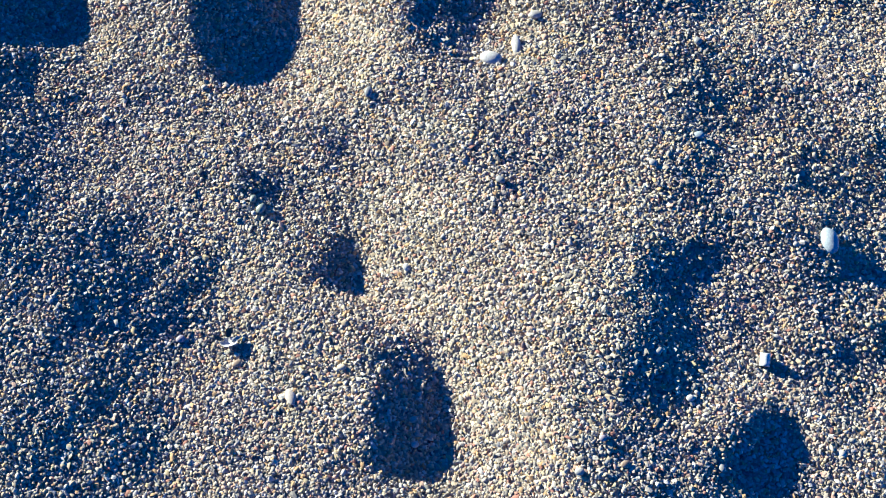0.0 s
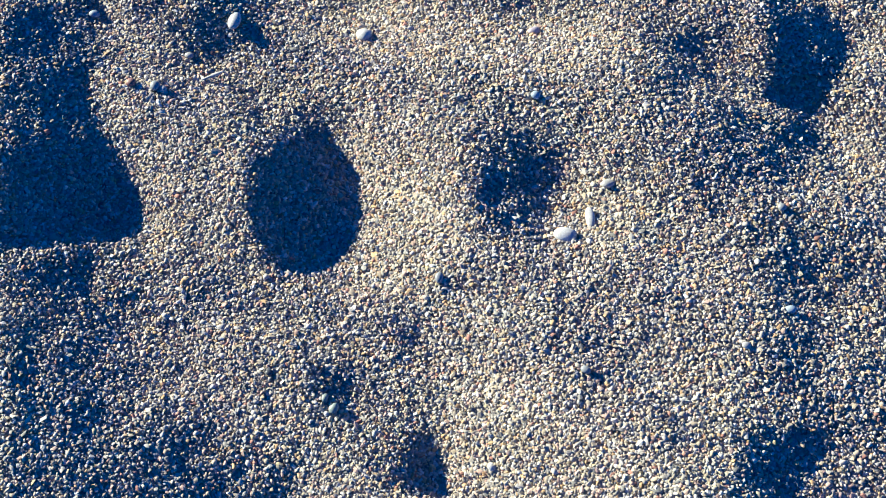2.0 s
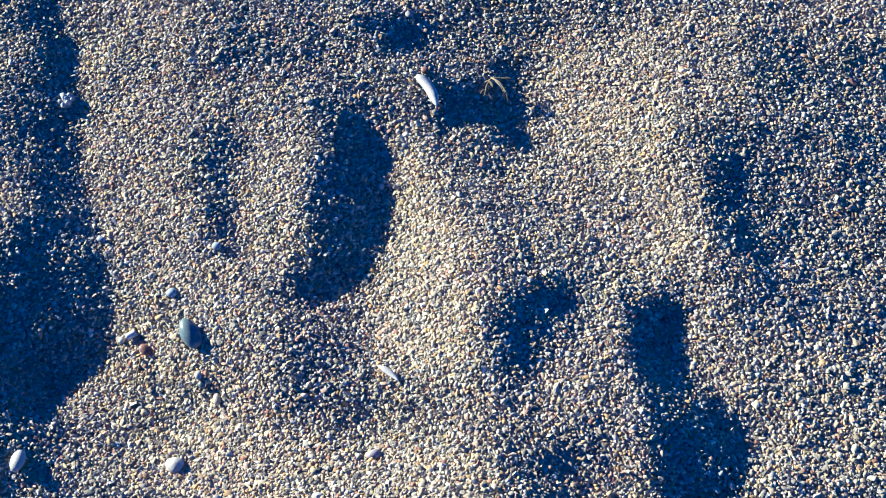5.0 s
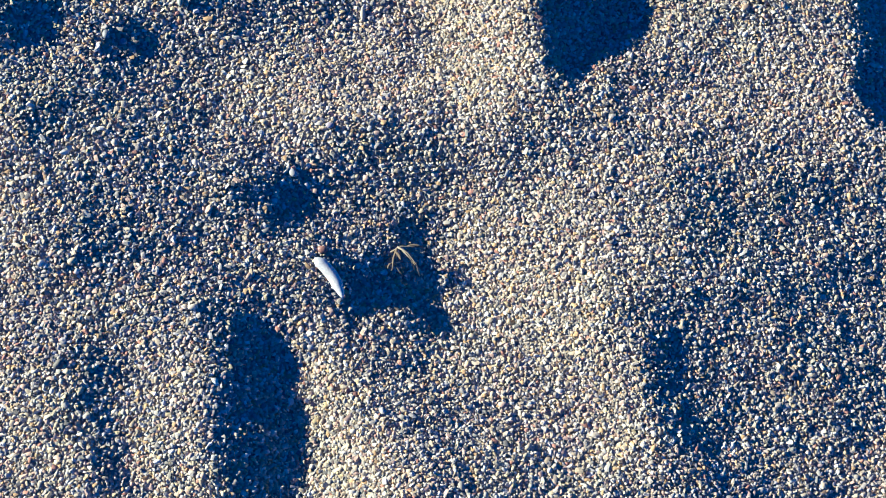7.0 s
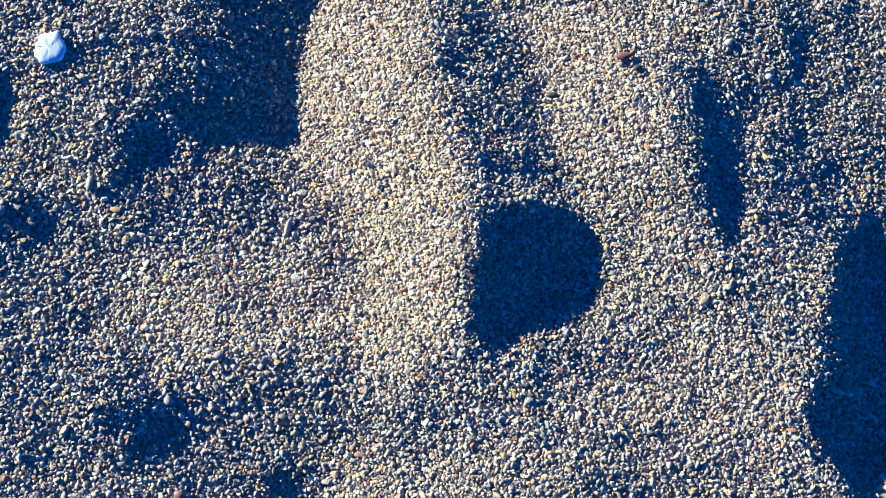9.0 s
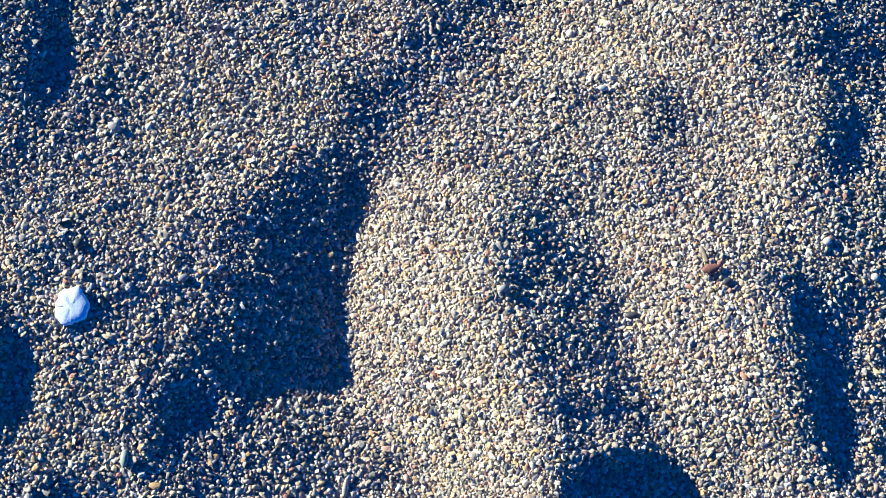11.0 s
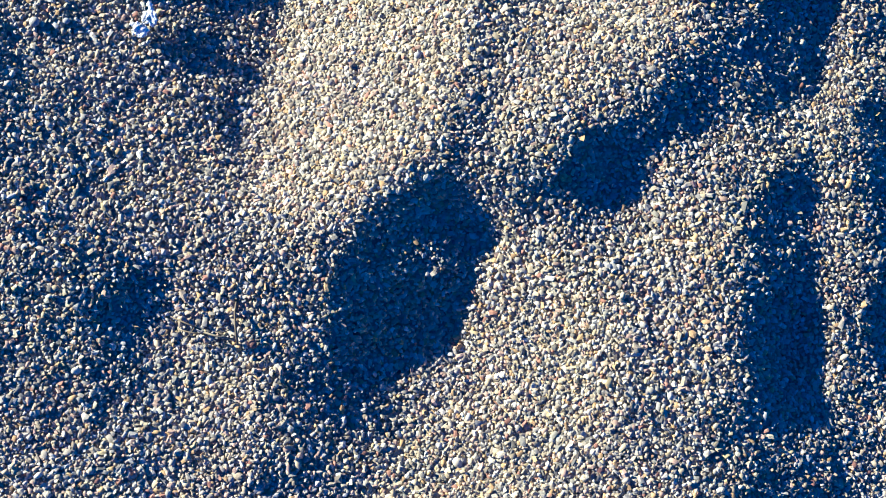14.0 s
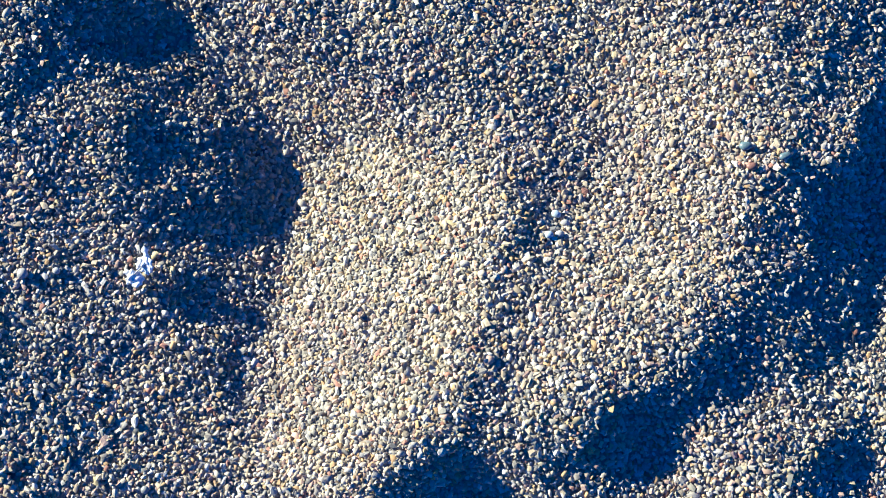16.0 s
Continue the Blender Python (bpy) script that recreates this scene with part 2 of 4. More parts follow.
press(0.165, 1.030, 0.028, 0.026, 96, -0.0033)
press(-0.649, 1.038, 0.153, 0.067, 15, 0.0076)
press(0.497, 1.041, 0.060, 0.018, 152, -0.0046)
press(-0.322, 1.056, 0.077, 0.022, 151, 0.0076)
press(-0.238, 1.059, 0.049, 0.021, 153, -0.0064)
press(0.274, 1.067, 0.114, 0.083, 143, 0.0329)
press(-0.679, 1.075, 0.037, 0.025, 12, 0.0067)
press(0.005, 1.084, 0.084, 0.032, 164, -0.0143)
press(-0.569, 1.088, 0.120, 0.043, 151, -0.0393)
press(0.395, 1.089, 0.036, 0.027, 123, -0.0039)
press(-0.409, 1.102, 0.059, 0.029, 149, 0.0121)
press(-0.497, 1.109, 0.101, 0.078, 172, 0.0120)
press(0.099, 1.112, 0.053, 0.020, 150, -0.0038)
press(-0.614, 1.113, 0.049, 0.020, 141, 0.0075)
press(-0.214, 1.115, 0.120, 0.064, 159, -0.0346)
press(-0.347, 1.120, 0.033, 0.018, 14, 0.0035)
press(0.280, 1.128, 0.130, 0.021, 94, 0.0041)
press(-0.208, 1.129, 0.063, 0.028, 25, -0.0071)
press(0.402, 1.131, 0.071, 0.023, 148, 0.0087)
press(0.536, 1.134, 0.093, 0.026, 163, 0.0052)
press(0.375, 1.139, 0.167, 0.066, 121, -0.0194)
press(-0.647, 1.139, 0.038, 0.018, 9, -0.0039)
press(0.101, 1.141, 0.040, 0.025, 148, 0.0031)
press(-0.123, 1.165, 0.082, 0.037, 154, 0.0110)
press(-0.379, 1.167, 0.030, 0.019, 79, -0.0094)
press(-0.666, 1.174, 0.045, 0.023, 157, -0.0149)
press(-0.257, 1.174, 0.027, 0.018, 145, -0.0026)
press(-0.445, 1.179, 0.300, 0.073, 136, -0.0249)
press(0.303, 1.180, 0.174, 0.020, 155, -0.0057)
press(-0.457, 1.181, 0.055, 0.020, 117, 0.0096)
press(-0.400, 1.182, 0.032, 0.020, 136, -0.0077)
press(-0.314, 1.182, 0.034, 0.022, 165, 0.0041)
press(0.114, 1.184, 0.054, 0.024, 98, 0.0046)
press(-0.501, 1.186, 0.113, 0.031, 151, 0.0174)
press(0.280, 1.198, 0.111, 0.037, 53, 0.0061)
press(0.326, 1.207, 0.033, 0.021, 173, -0.0066)
press(-0.342, 1.209, 0.106, 0.074, 158, -0.0482)
press(0.124, 1.213, 0.120, 0.072, 93, 0.0261)
press(-0.144, 1.223, 0.117, 0.018, 156, -0.0059)
press(-0.018, 1.231, 0.118, 0.049, 139, -0.0123)
press(-0.380, 1.235, 0.050, 0.039, 9, 0.0092)
press(-0.616, 1.241, 0.117, 0.032, 120, 0.0083)
press(0.257, 1.242, 0.185, 0.073, 173, 0.0103)
press(-0.183, 1.244, 0.181, 0.026, 154, 0.0204)
press(0.647, 1.251, 0.052, 0.036, 27, -0.0056)
press(-0.270, 1.253, 0.082, 0.018, 149, 0.0055)
press(-0.691, 1.259, 0.049, 0.041, 163, 0.0199)
press(-0.066, 1.267, 0.053, 0.027, 15, -0.0092)
press(-0.117, 1.278, 0.043, 0.018, 160, 0.0046)
press(-0.160, 1.281, 0.094, 0.026, 132, 0.0052)
press(0.533, 1.294, 0.140, 0.049, 137, -0.0103)
press(0.389, 1.298, 0.300, 0.053, 94, 0.0064)
press(-0.203, 1.300, 0.119, 0.076, 165, -0.0113)
press(-0.659, 1.301, 0.071, 0.046, 159, -0.0220)
press(-0.581, 1.304, 0.103, 0.042, 9, 0.0052)
press(-0.455, 1.306, 0.037, 0.035, 168, -0.0088)
press(0.436, 1.322, 0.102, 0.034, 140, -0.0058)
press(-0.461, 1.324, 0.103, 0.047, 74, 0.0120)
press(-0.084, 1.326, 0.300, 0.022, 147, 0.0028)
press(0.385, 1.336, 0.092, 0.028, 92, 0.0036)
press(0.008, 1.337, 0.156, 0.041, 84, -0.0153)
press(-0.399, 1.344, 0.068, 0.027, 144, 0.0075)
press(0.032, 1.348, 0.119, 0.030, 132, -0.0068)
press(0.091, 1.348, 0.193, 0.038, 107, 0.0062)
press(0.651, 1.356, 0.095, 0.057, 158, 0.0092)
press(0.001, 1.366, 0.041, 0.019, 146, 0.0040)
press(0.222, 1.367, 0.181, 0.023, 155, -0.0048)
press(-0.084, 1.373, 0.122, 0.028, 88, 0.0070)
press(0.699, 1.374, 0.284, 0.137, 72, -0.0263)
press(-0.346, 1.383, 0.171, 0.018, 104, -0.0024)
press(-0.036, 1.389, 0.243, 0.018, 149, -0.0026)
press(-0.169, 1.391, 0.097, 0.033, 95, -0.0094)
press(-0.261, 1.403, 0.066, 0.033, 142, -0.0057)
press(0.697, 1.415, 0.059, 0.029, 74, -0.0037)
press(0.544, 1.423, 0.198, 0.023, 149, -0.0078)
press(-0.004, 1.448, 0.042, 0.024, 143, -0.0109)
press(-0.213, 1.450, 0.256, 0.021, 144, 0.0030)
press(-0.367, 1.451, 0.154, 0.063, 120, -0.0261)
press(0.329, 1.454, 0.106, 0.038, 137, 0.0119)
press(0.401, 1.457, 0.114, 0.044, 153, 0.0092)
press(0.486, 1.459, 0.226, 0.029, 149, 0.0141)
press(-0.349, 1.461, 0.061, 0.018, 98, 0.0012)
press(-0.237, 1.497, 0.058, 0.018, 147, 0.0049)
press(0.113, 1.498, 0.042, 0.032, 16, -0.0074)
press(0.201, 1.509, 0.143, 0.112, 144, -0.0347)
press(0.179, 1.519, 0.116, 0.028, 62, -0.0023)
press(0.091, 1.528, 0.111, 0.046, 145, 0.0134)
press(-0.240, 1.546, 0.076, 0.076, 130, -0.0049)
press(0.279, 1.552, 0.082, 0.026, 150, 0.0067)
press(-0.067, 1.552, 0.152, 0.036, 146, -0.0055)
press(0.719, 1.569, 0.109, 0.082, 129, 0.0144)
press(0.776, 1.581, 0.046, 0.025, 146, 0.0135)
press(-0.452, 1.593, 0.075, 0.043, 125, 0.0093)
press(0.458, 1.594, 0.107, 0.072, 93, 0.0093)
press(-0.226, 1.596, 0.055, 0.033, 138, 0.0044)
press(0.580, 1.610, 0.089, 0.042, 160, 0.0083)
press(0.058, 1.613, 0.064, 0.043, 155, -0.0121)
press(-0.397, 1.615, 0.178, 0.022, 106, -0.0020)
press(0.789, 1.630, 0.056, 0.043, 93, -0.0198)
press(-0.387, 1.641, 0.166, 0.057, 147, -0.0137)
press(0.665, 1.650, 0.151, 0.037, 155, 0.0049)
press(0.073, 1.671, 0.166, 0.042, 154, -0.0159)
press(0.144, 1.679, 0.161, 0.077, 7, 0.0130)
press(-0.306, 1.683, 0.065, 0.024, 156, -0.0038)
press(0.736, 1.684, 0.041, 0.019, 88, -0.0051)
press(0.297, 1.699, 0.054, 0.040, 109, 0.0126)
press(0.069, 1.702, 0.075, 0.035, 171, 0.0066)
press(-0.414, 1.715, 0.078, 0.051, 120, -0.0092)
press(0.428, 1.722, 0.134, 0.027, 160, -0.0036)
press(-0.240, 1.722, 0.242, 0.134, 134, 0.0260)
press(-0.479, 1.744, 0.120, 0.112, 128, 0.0220)
press(0.736, 1.750, 0.124, 0.054, 97, 0.0236)
press(0.902, 1.752, 0.281, 0.030, 85, -0.0101)
press(-0.453, 1.759, 0.041, 0.027, 39, 0.0073)
press(-0.254, 1.766, 0.040, 0.026, 120, 0.0037)
press(0.380, 1.767, 0.053, 0.027, 81, -0.0078)
press(0.518, 1.773, 0.082, 0.018, 147, -0.0016)
press(0.421, 1.781, 0.044, 0.021, 28, -0.0272)
press(0.419, 1.784, 0.049, 0.018, 27, 0.0166)
press(0.283, 1.791, 0.104, 0.018, 143, 0.0036)
press(0.716, 1.795, 0.048, 0.019, 73, -0.0041)
press(-0.055, 1.797, 0.163, 0.052, 163, -0.0103)
press(0.645, 1.804, 0.094, 0.054, 119, 0.0139)
press(0.234, 1.804, 0.067, 0.018, 98, -0.0016)
press(0.340, 1.805, 0.079, 0.026, 86, 0.0081)
press(0.542, 1.824, 0.261, 0.032, 145, 0.0041)
press(0.323, 1.831, 0.053, 0.027, 156, 0.0042)
press(0.467, 1.831, 0.031, 0.018, 90, -0.0073)
press(0.824, 1.842, 0.160, 0.077, 79, -0.0235)
press(0.082, 1.848, 0.102, 0.054, 156, -0.0140)
press(-0.213, 1.849, 0.045, 0.032, 145, -0.0112)
press(0.766, 1.858, 0.102, 0.026, 55, 0.0064)
press(-0.130, 1.861, 0.042, 0.031, 159, 0.0071)
press(0.179, 1.868, 0.063, 0.036, 139, 0.0083)
press(0.815, 1.868, 0.030, 0.023, 103, -0.0074)
press(0.408, 1.881, 0.045, 0.023, 173, 0.0132)
press(0.211, 1.890, 0.163, 0.071, 119, -0.0238)
press(0.627, 1.896, 0.042, 0.018, 101, -0.0072)
press(0.234, 1.904, 0.080, 0.027, 129, 0.0120)
press(0.319, 1.910, 0.207, 0.072, 103, 0.0389)
press(0.298, 1.917, 0.052, 0.022, 121, -0.0071)
press(-0.181, 1.918, 0.098, 0.033, 151, -0.0132)
press(0.003, 1.920, 0.028, 0.019, 25, -0.0059)
press(0.668, 1.930, 0.046, 0.037, 114, 0.0058)
press(0.558, 1.941, 0.131, 0.068, 122, 0.0313)
press(0.400, 1.943, 0.200, 0.070, 13, 0.0055)
press(0.770, 1.951, 0.064, 0.047, 155, -0.0093)
press(0.098, 1.955, 0.060, 0.021, 2, -0.0078)
press(-0.167, 1.960, 0.033, 0.029, 89, -0.0121)
press(-0.240, 1.960, 0.120, 0.096, 86, 0.0255)
press(0.344, 1.963, 0.046, 0.028, 125, -0.0053)
press(0.505, 1.971, 0.079, 0.025, 147, -0.0058)
press(-0.013, 1.986, 0.135, 0.019, 73, 0.0018)
press(0.216, 1.988, 0.079, 0.040, 90, 0.0085)
press(0.602, 1.994, 0.036, 0.018, 88, -0.0029)
press(0.577, 2.008, 0.081, 0.041, 117, 0.0098)
press(0.147, 2.008, 0.262, 0.120, 112, -0.0232)
press(0.428, 2.023, 0.105, 0.027, 108, -0.0069)
press(0.668, 2.024, 0.094, 0.031, 157, -0.0060)
press(0.152, 2.029, 0.094, 0.019, 84, -0.0057)
press(0.019, 2.043, 0.265, 0.035, 153, 0.0091)
press(0.225, 2.051, 0.088, 0.026, 137, -0.0040)
press(0.283, 2.068, 0.052, 0.025, 115, 0.0052)
press(0.520, 2.077, 0.121, 0.031, 160, 0.0121)
press(0.091, 2.083, 0.256, 0.044, 73, -0.0039)
press(-0.152, 2.085, 0.300, 0.069, 130, 0.0091)
press(0.385, 2.106, 0.110, 0.050, 162, -0.0174)
press(0.159, 2.113, 0.100, 0.039, 73, -0.0132)
press(0.310, 2.115, 0.165, 0.026, 157, 0.0133)
press(0.292, 2.143, 0.024, 0.020, 116, 0.0032)
press(0.458, 2.151, 0.101, 0.019, 159, 0.0033)
press(0.743, 2.165, 0.082, 0.053, 158, 0.0180)
press(0.076, 2.172, 0.080, 0.034, 39, 0.0054)
press(0.312, 2.187, 0.053, 0.028, 162, -0.0070)
press(0.234, 2.191, 0.071, 0.059, 111, -0.0168)
press(0.222, 2.193, 0.067, 0.019, 172, 0.0076)
press(0.626, 2.205, 0.041, 0.032, 104, 0.0067)
press(0.798, 2.210, 0.032, 0.030, 2, -0.0030)
press(0.606, 2.218, 0.150, 0.082, 116, 0.0289)
press(0.464, 2.229, 0.279, 0.049, 163, -0.0107)
press(0.152, 2.233, 0.090, 0.024, 155, 0.0085)
press(0.463, 2.238, 0.042, 0.035, 144, 0.0076)
press(0.743, 2.244, 0.123, 0.100, 150, -0.0164)
press(-0.096, 2.268, 0.144, 0.135, 143, -0.0158)
press(0.414, 2.269, 0.083, 0.027, 169, 0.0102)
press(0.167, 2.281, 0.060, 0.028, 172, 0.0046)
press(-0.149, 2.283, 0.053, 0.018, 85, -0.0070)
press(-0.080, 2.288, 0.300, 0.022, 150, 0.0045)
press(0.591, 2.299, 0.074, 0.034, 146, -0.0082)
press(0.435, 2.303, 0.251, 0.018, 158, -0.0047)
press(-0.207, 2.309, 0.100, 0.062, 137, 0.0139)
press(0.191, 2.332, 0.093, 0.023, 161, 0.0042)
press(-0.047, 2.355, 0.193, 0.043, 156, 0.0129)
press(-0.108, 2.367, 0.107, 0.041, 173, -0.0064)
press(0.313, 2.378, 0.217, 0.028, 154, -0.0071)
press(0.610, 2.390, 0.143, 0.024, 149, -0.0066)
press(0.529, 2.394, 0.060, 0.032, 109, 0.0073)
press(0.368, 2.409, 0.150, 0.097, 52, -0.0296)
press(0.117, 2.422, 0.079, 0.048, 125, -0.0091)
press(0.305, 2.422, 0.031, 0.021, 177, -0.0069)
press(0.689, 2.424, 0.047, 0.029, 85, -0.0127)
press(0.563, 2.432, 0.244, 0.043, 144, 0.0252)
press(0.581, 2.434, 0.083, 0.030, 138, -0.0084)
press(0.460, 2.444, 0.076, 0.029, 146, 0.0078)
press(-0.104, 2.444, 0.145, 0.092, 166, 0.0133)
press(0.804, 2.449, 0.058, 0.027, 100, -0.0148)
press(0.145, 2.449, 0.062, 0.038, 77, 0.0060)
press(0.264, 2.458, 0.023, 0.018, 73, 0.0012)
press(0.145, 2.459, 0.088, 0.055, 87, -0.0128)
press(0.376, 2.475, 0.045, 0.030, 91, -0.0048)
press(0.285, 2.504, 0.047, 0.018, 143, -0.0020)
press(0.383, 2.515, 0.053, 0.026, 39, 0.0072)
press(0.626, 2.526, 0.127, 0.078, 92, 0.0256)
press(0.429, 2.528, 0.089, 0.018, 145, -0.0090)
press(-0.182, 2.531, 0.111, 0.103, 96, 0.0202)
press(0.797, 2.532, 0.097, 0.060, 53, 0.0130)
press(0.394, 2.532, 0.030, 0.025, 131, -0.0168)
press(-0.008, 2.547, 0.171, 0.033, 151, 0.0119)
press(0.354, 2.552, 0.028, 0.020, 3, -0.0083)
press(0.301, 2.561, 0.046, 0.020, 33, 0.0040)
press(0.745, 2.574, 0.043, 0.033, 117, 0.0105)
press(0.208, 2.581, 0.036, 0.023, 167, -0.0045)
press(0.849, 2.586, 0.285, 0.069, 94, -0.0106)
press(0.512, 2.598, 0.041, 0.027, 113, -0.0115)
press(0.670, 2.600, 0.054, 0.028, 173, 0.0108)
press(0.727, 2.602, 0.140, 0.042, 153, 0.0106)
press(0.299, 2.604, 0.057, 0.051, 167, -0.0151)
press(0.358, 2.606, 0.188, 0.072, 23, 0.0329)
press(0.036, 2.613, 0.188, 0.044, 152, 0.0166)
press(0.151, 2.620, 0.057, 0.041, 146, -0.0069)
press(0.495, 2.622, 0.053, 0.035, 55, 0.0133)
press(0.808, 2.628, 0.040, 0.030, 137, -0.0113)
press(0.755, 2.628, 0.101, 0.029, 167, 0.0093)
press(0.406, 2.635, 0.076, 0.035, 63, -0.0098)
press(0.217, 2.649, 0.117, 0.047, 94, -0.0251)
press(0.233, 2.669, 0.101, 0.024, 88, 0.0059)
press(0.703, 2.671, 0.057, 0.032, 42, -0.0084)
press(-0.100, 2.672, 0.090, 0.034, 177, 0.0037)
press(0.380, 2.680, 0.093, 0.020, 74, 0.0040)
press(0.741, 2.685, 0.102, 0.024, 8, 0.0040)
press(0.573, 2.685, 0.228, 0.049, 59, 0.0101)
press(0.400, 2.695, 0.292, 0.102, 130, 0.0176)
press(0.529, 2.698, 0.110, 0.043, 147, 0.0169)
press(-0.099, 2.700, 0.110, 0.101, 114, 0.0105)
press(0.152, 2.703, 0.046, 0.027, 123, -0.0043)
press(0.078, 2.713, 0.214, 0.120, 113, -0.0165)
press(0.548, 2.722, 0.173, 0.020, 153, 0.0101)
press(-0.033, 2.731, 0.061, 0.034, 132, -0.0063)
press(0.318, 2.748, 0.092, 0.053, 72, -0.0083)
press(0.193, 2.755, 0.040, 0.023, 79, 0.0048)
press(0.124, 2.761, 0.028, 0.018, 5, -0.0044)
press(0.404, 2.776, 0.054, 0.036, 98, 0.0093)
press(0.638, 2.777, 0.042, 0.029, 71, -0.0052)
press(0.704, 2.778, 0.055, 0.041, 67, -0.0061)
press(0.539, 2.779, 0.041, 0.018, 154, 0.0019)
press(0.288, 2.785, 0.044, 0.018, 157, -0.0023)
press(0.448, 2.786, 0.092, 0.018, 151, -0.0104)
press(0.227, 2.789, 0.095, 0.094, 102, -0.0454)
press(-0.007, 2.794, 0.105, 0.018, 153, -0.0031)
press(0.739, 2.804, 0.118, 0.018, 86, -0.0058)
press(0.184, 2.810, 0.052, 0.025, 36, 0.0038)
press(0.754, 2.820, 0.050, 0.027, 121, 0.0066)
press(0.072, 2.822, 0.068, 0.018, 101, 0.0022)
press(0.221, 2.830, 0.045, 0.034, 101, -0.0119)
press(0.716, 2.857, 0.057, 0.022, 58, 0.0109)
press(0.500, 2.859, 0.098, 0.067, 88, -0.0128)
press(0.306, 2.862, 0.088, 0.018, 152, 0.0113)
press(0.343, 2.863, 0.108, 0.045, 15, -0.0035)
press(0.726, 2.866, 0.030, 0.024, 58, -0.0071)
press(0.232, 2.867, 0.039, 0.025, 147, 0.0121)
press(0.119, 2.875, 0.104, 0.023, 178, 0.0045)
press(0.206, 2.875, 0.133, 0.040, 162, -0.0351)
press(0.616, 2.890, 0.161, 0.106, 102, 0.0307)
press(0.113, 2.897, 0.181, 0.067, 114, -0.0100)
press(0.582, 2.906, 0.150, 0.028, 88, -0.0019)
press(0.202, 2.908, 0.120, 0.019, 148, -0.0144)
press(0.622, 2.914, 0.080, 0.041, 155, 0.0058)
press(0.612, 2.924, 0.236, 0.064, 161, -0.0146)
press(-0.013, 2.928, 0.105, 0.049, 23, 0.0083)
press(0.125, 2.933, 0.043, 0.018, 18, 0.0092)
press(-0.002, 2.939, 0.053, 0.022, 110, -0.0046)
press(0.093, 2.944, 0.075, 0.027, 175, -0.0235)
press(0.540, 2.978, 0.067, 0.023, 168, 0.0099)

# the walked strip: how far it reaches to either side on the way
STRIP_Y = [0.15, 0.4, 0.8, 1.2, 1.4, 1.6, 1.8, 1.95, 2.2, 2.6, 2.8, 3.03]
STRIP_LEFT = [-0.60, -0.63, -0.70, -0.78, -0.75, -0.63, -0.54, -0.37, -0.25, -0.21, -0.11, -0.08]
STRIP_RIGHT = [0.55, 0.56, 0.58, 0.69, 0.79, 0.82, 0.84, 0.85, 0.86, 0.85, 0.86, 0.85]

# older, softer prints round about, off the walked strip and thinning out from it
rng = random.Random(11)
while len(PRESSES) < 1420:
    x, y = 0.1 + rng.gauss(0, 1.9), 1.6 + rng.gauss(0, 2.2)
    aside = max(np.interp(y, STRIP_Y, STRIP_LEFT) - x, x - np.interp(y, STRIP_Y, STRIP_RIGHT), STRIP_Y[0] - y, y - STRIP_Y[-1])
    if 0.3 < aside < 3.4:
        press(x, y, rng.uniform(0.07, 0.15), rng.uniform(0.045, 0.085), rng.uniform(50, 140), rng.choice((-1, -1, 1)) * rng.uniform(0.006, 0.019))


LATTICE = np.random.default_rng(8).uniform(-1, 1, (256, 256))


def ripple(x, y, step):
    """Smooth random unevenness with bumps about step metres apart."""
    u, v = x / step + 40.3, y / step + 17.7
    i, j = np.floor(u).astype(int), np.floor(v).astype(int)
    a, b = u - i, v - j
    a, b = a * a * (3 - 2 * a), b * b * (3 - 2 * b)
    i, j, k, m = i % 256, j % 256, (i + 1) % 256, (j + 1) % 256
    return (LATTICE[i, j] * (1 - a) + LATTICE[k, j] * a) * (1 - b) + (LATTICE[i, m] * (1 - a) + LATTICE[k, m] * a) * b


def height(x, y):
    """The height of the gravel at places x, y (numpy arrays)."""
    x, y = np.asarray(x, float), np.asarray(y, float)
    h = 0.0011 * ripple(x, y, 0.021) + 0.0018 * ripple(x, y, 0.047)
    for cx, cy, a, b, turn, rise in PRESSES:
        reach = 2.7 * max(a, b)
        near = (abs(x - cx) < reach) & (abs(y - cy) < reach)
        if near.any():
            dx, dy = x[near] - cx, y[near] - cy
            u, v = (math.cos(turn) * dx + math.sin(turn) * dy) / a, (math.cos(turn) * dy - math.sin(turn) * dx) / b
            h[near] += rise * np.exp(-u * u - v * v)
    return h


def height_at(x, y):
    return float(height(np.array([x]), np.array([y]))[0])


def mesh_from(name, verts, faces, material, smooth=True):
    """A mesh from numpy arrays of places and of equal-sided faces."""
    me = bpy.data.meshes.new(name)
    sides = faces.shape[1]
    me.vertices.add(len(verts))
    me.vertices.foreach_set("co", np.ascontiguousarray(verts, np.float32).ravel())
    me.loops.add(faces.size)
    me.loops.foreach_set("vertex_index", np.ascontiguousarray(faces, np.int32).ravel())
    me.polygons.add(len(faces))
    me.polygons.foreach_set("loop_start", np.arange(0, faces.size, sides, dtype=np.int32))
    me.update(calc_edges=True)
    me.polygons.foreach_set("use_smooth", np.full(len(faces), smooth))
    me.materials.append(material)
    return me


def spread(low, high, step, reach):
    """Even steps from low to high, wider ones for reach metres on either side, then ever longer ones out to the horizon."""
    near = np.arange(step * 2, reach, step * 2.5)
    far = reach + 0.06 * np.cumsum(1.35 ** np.arange(1, 41))
    out = np.concatenate([near, far[far < 3500]])
    return np.concatenate([(low - out)[::-1], np.arange(low, high, step), high + out])


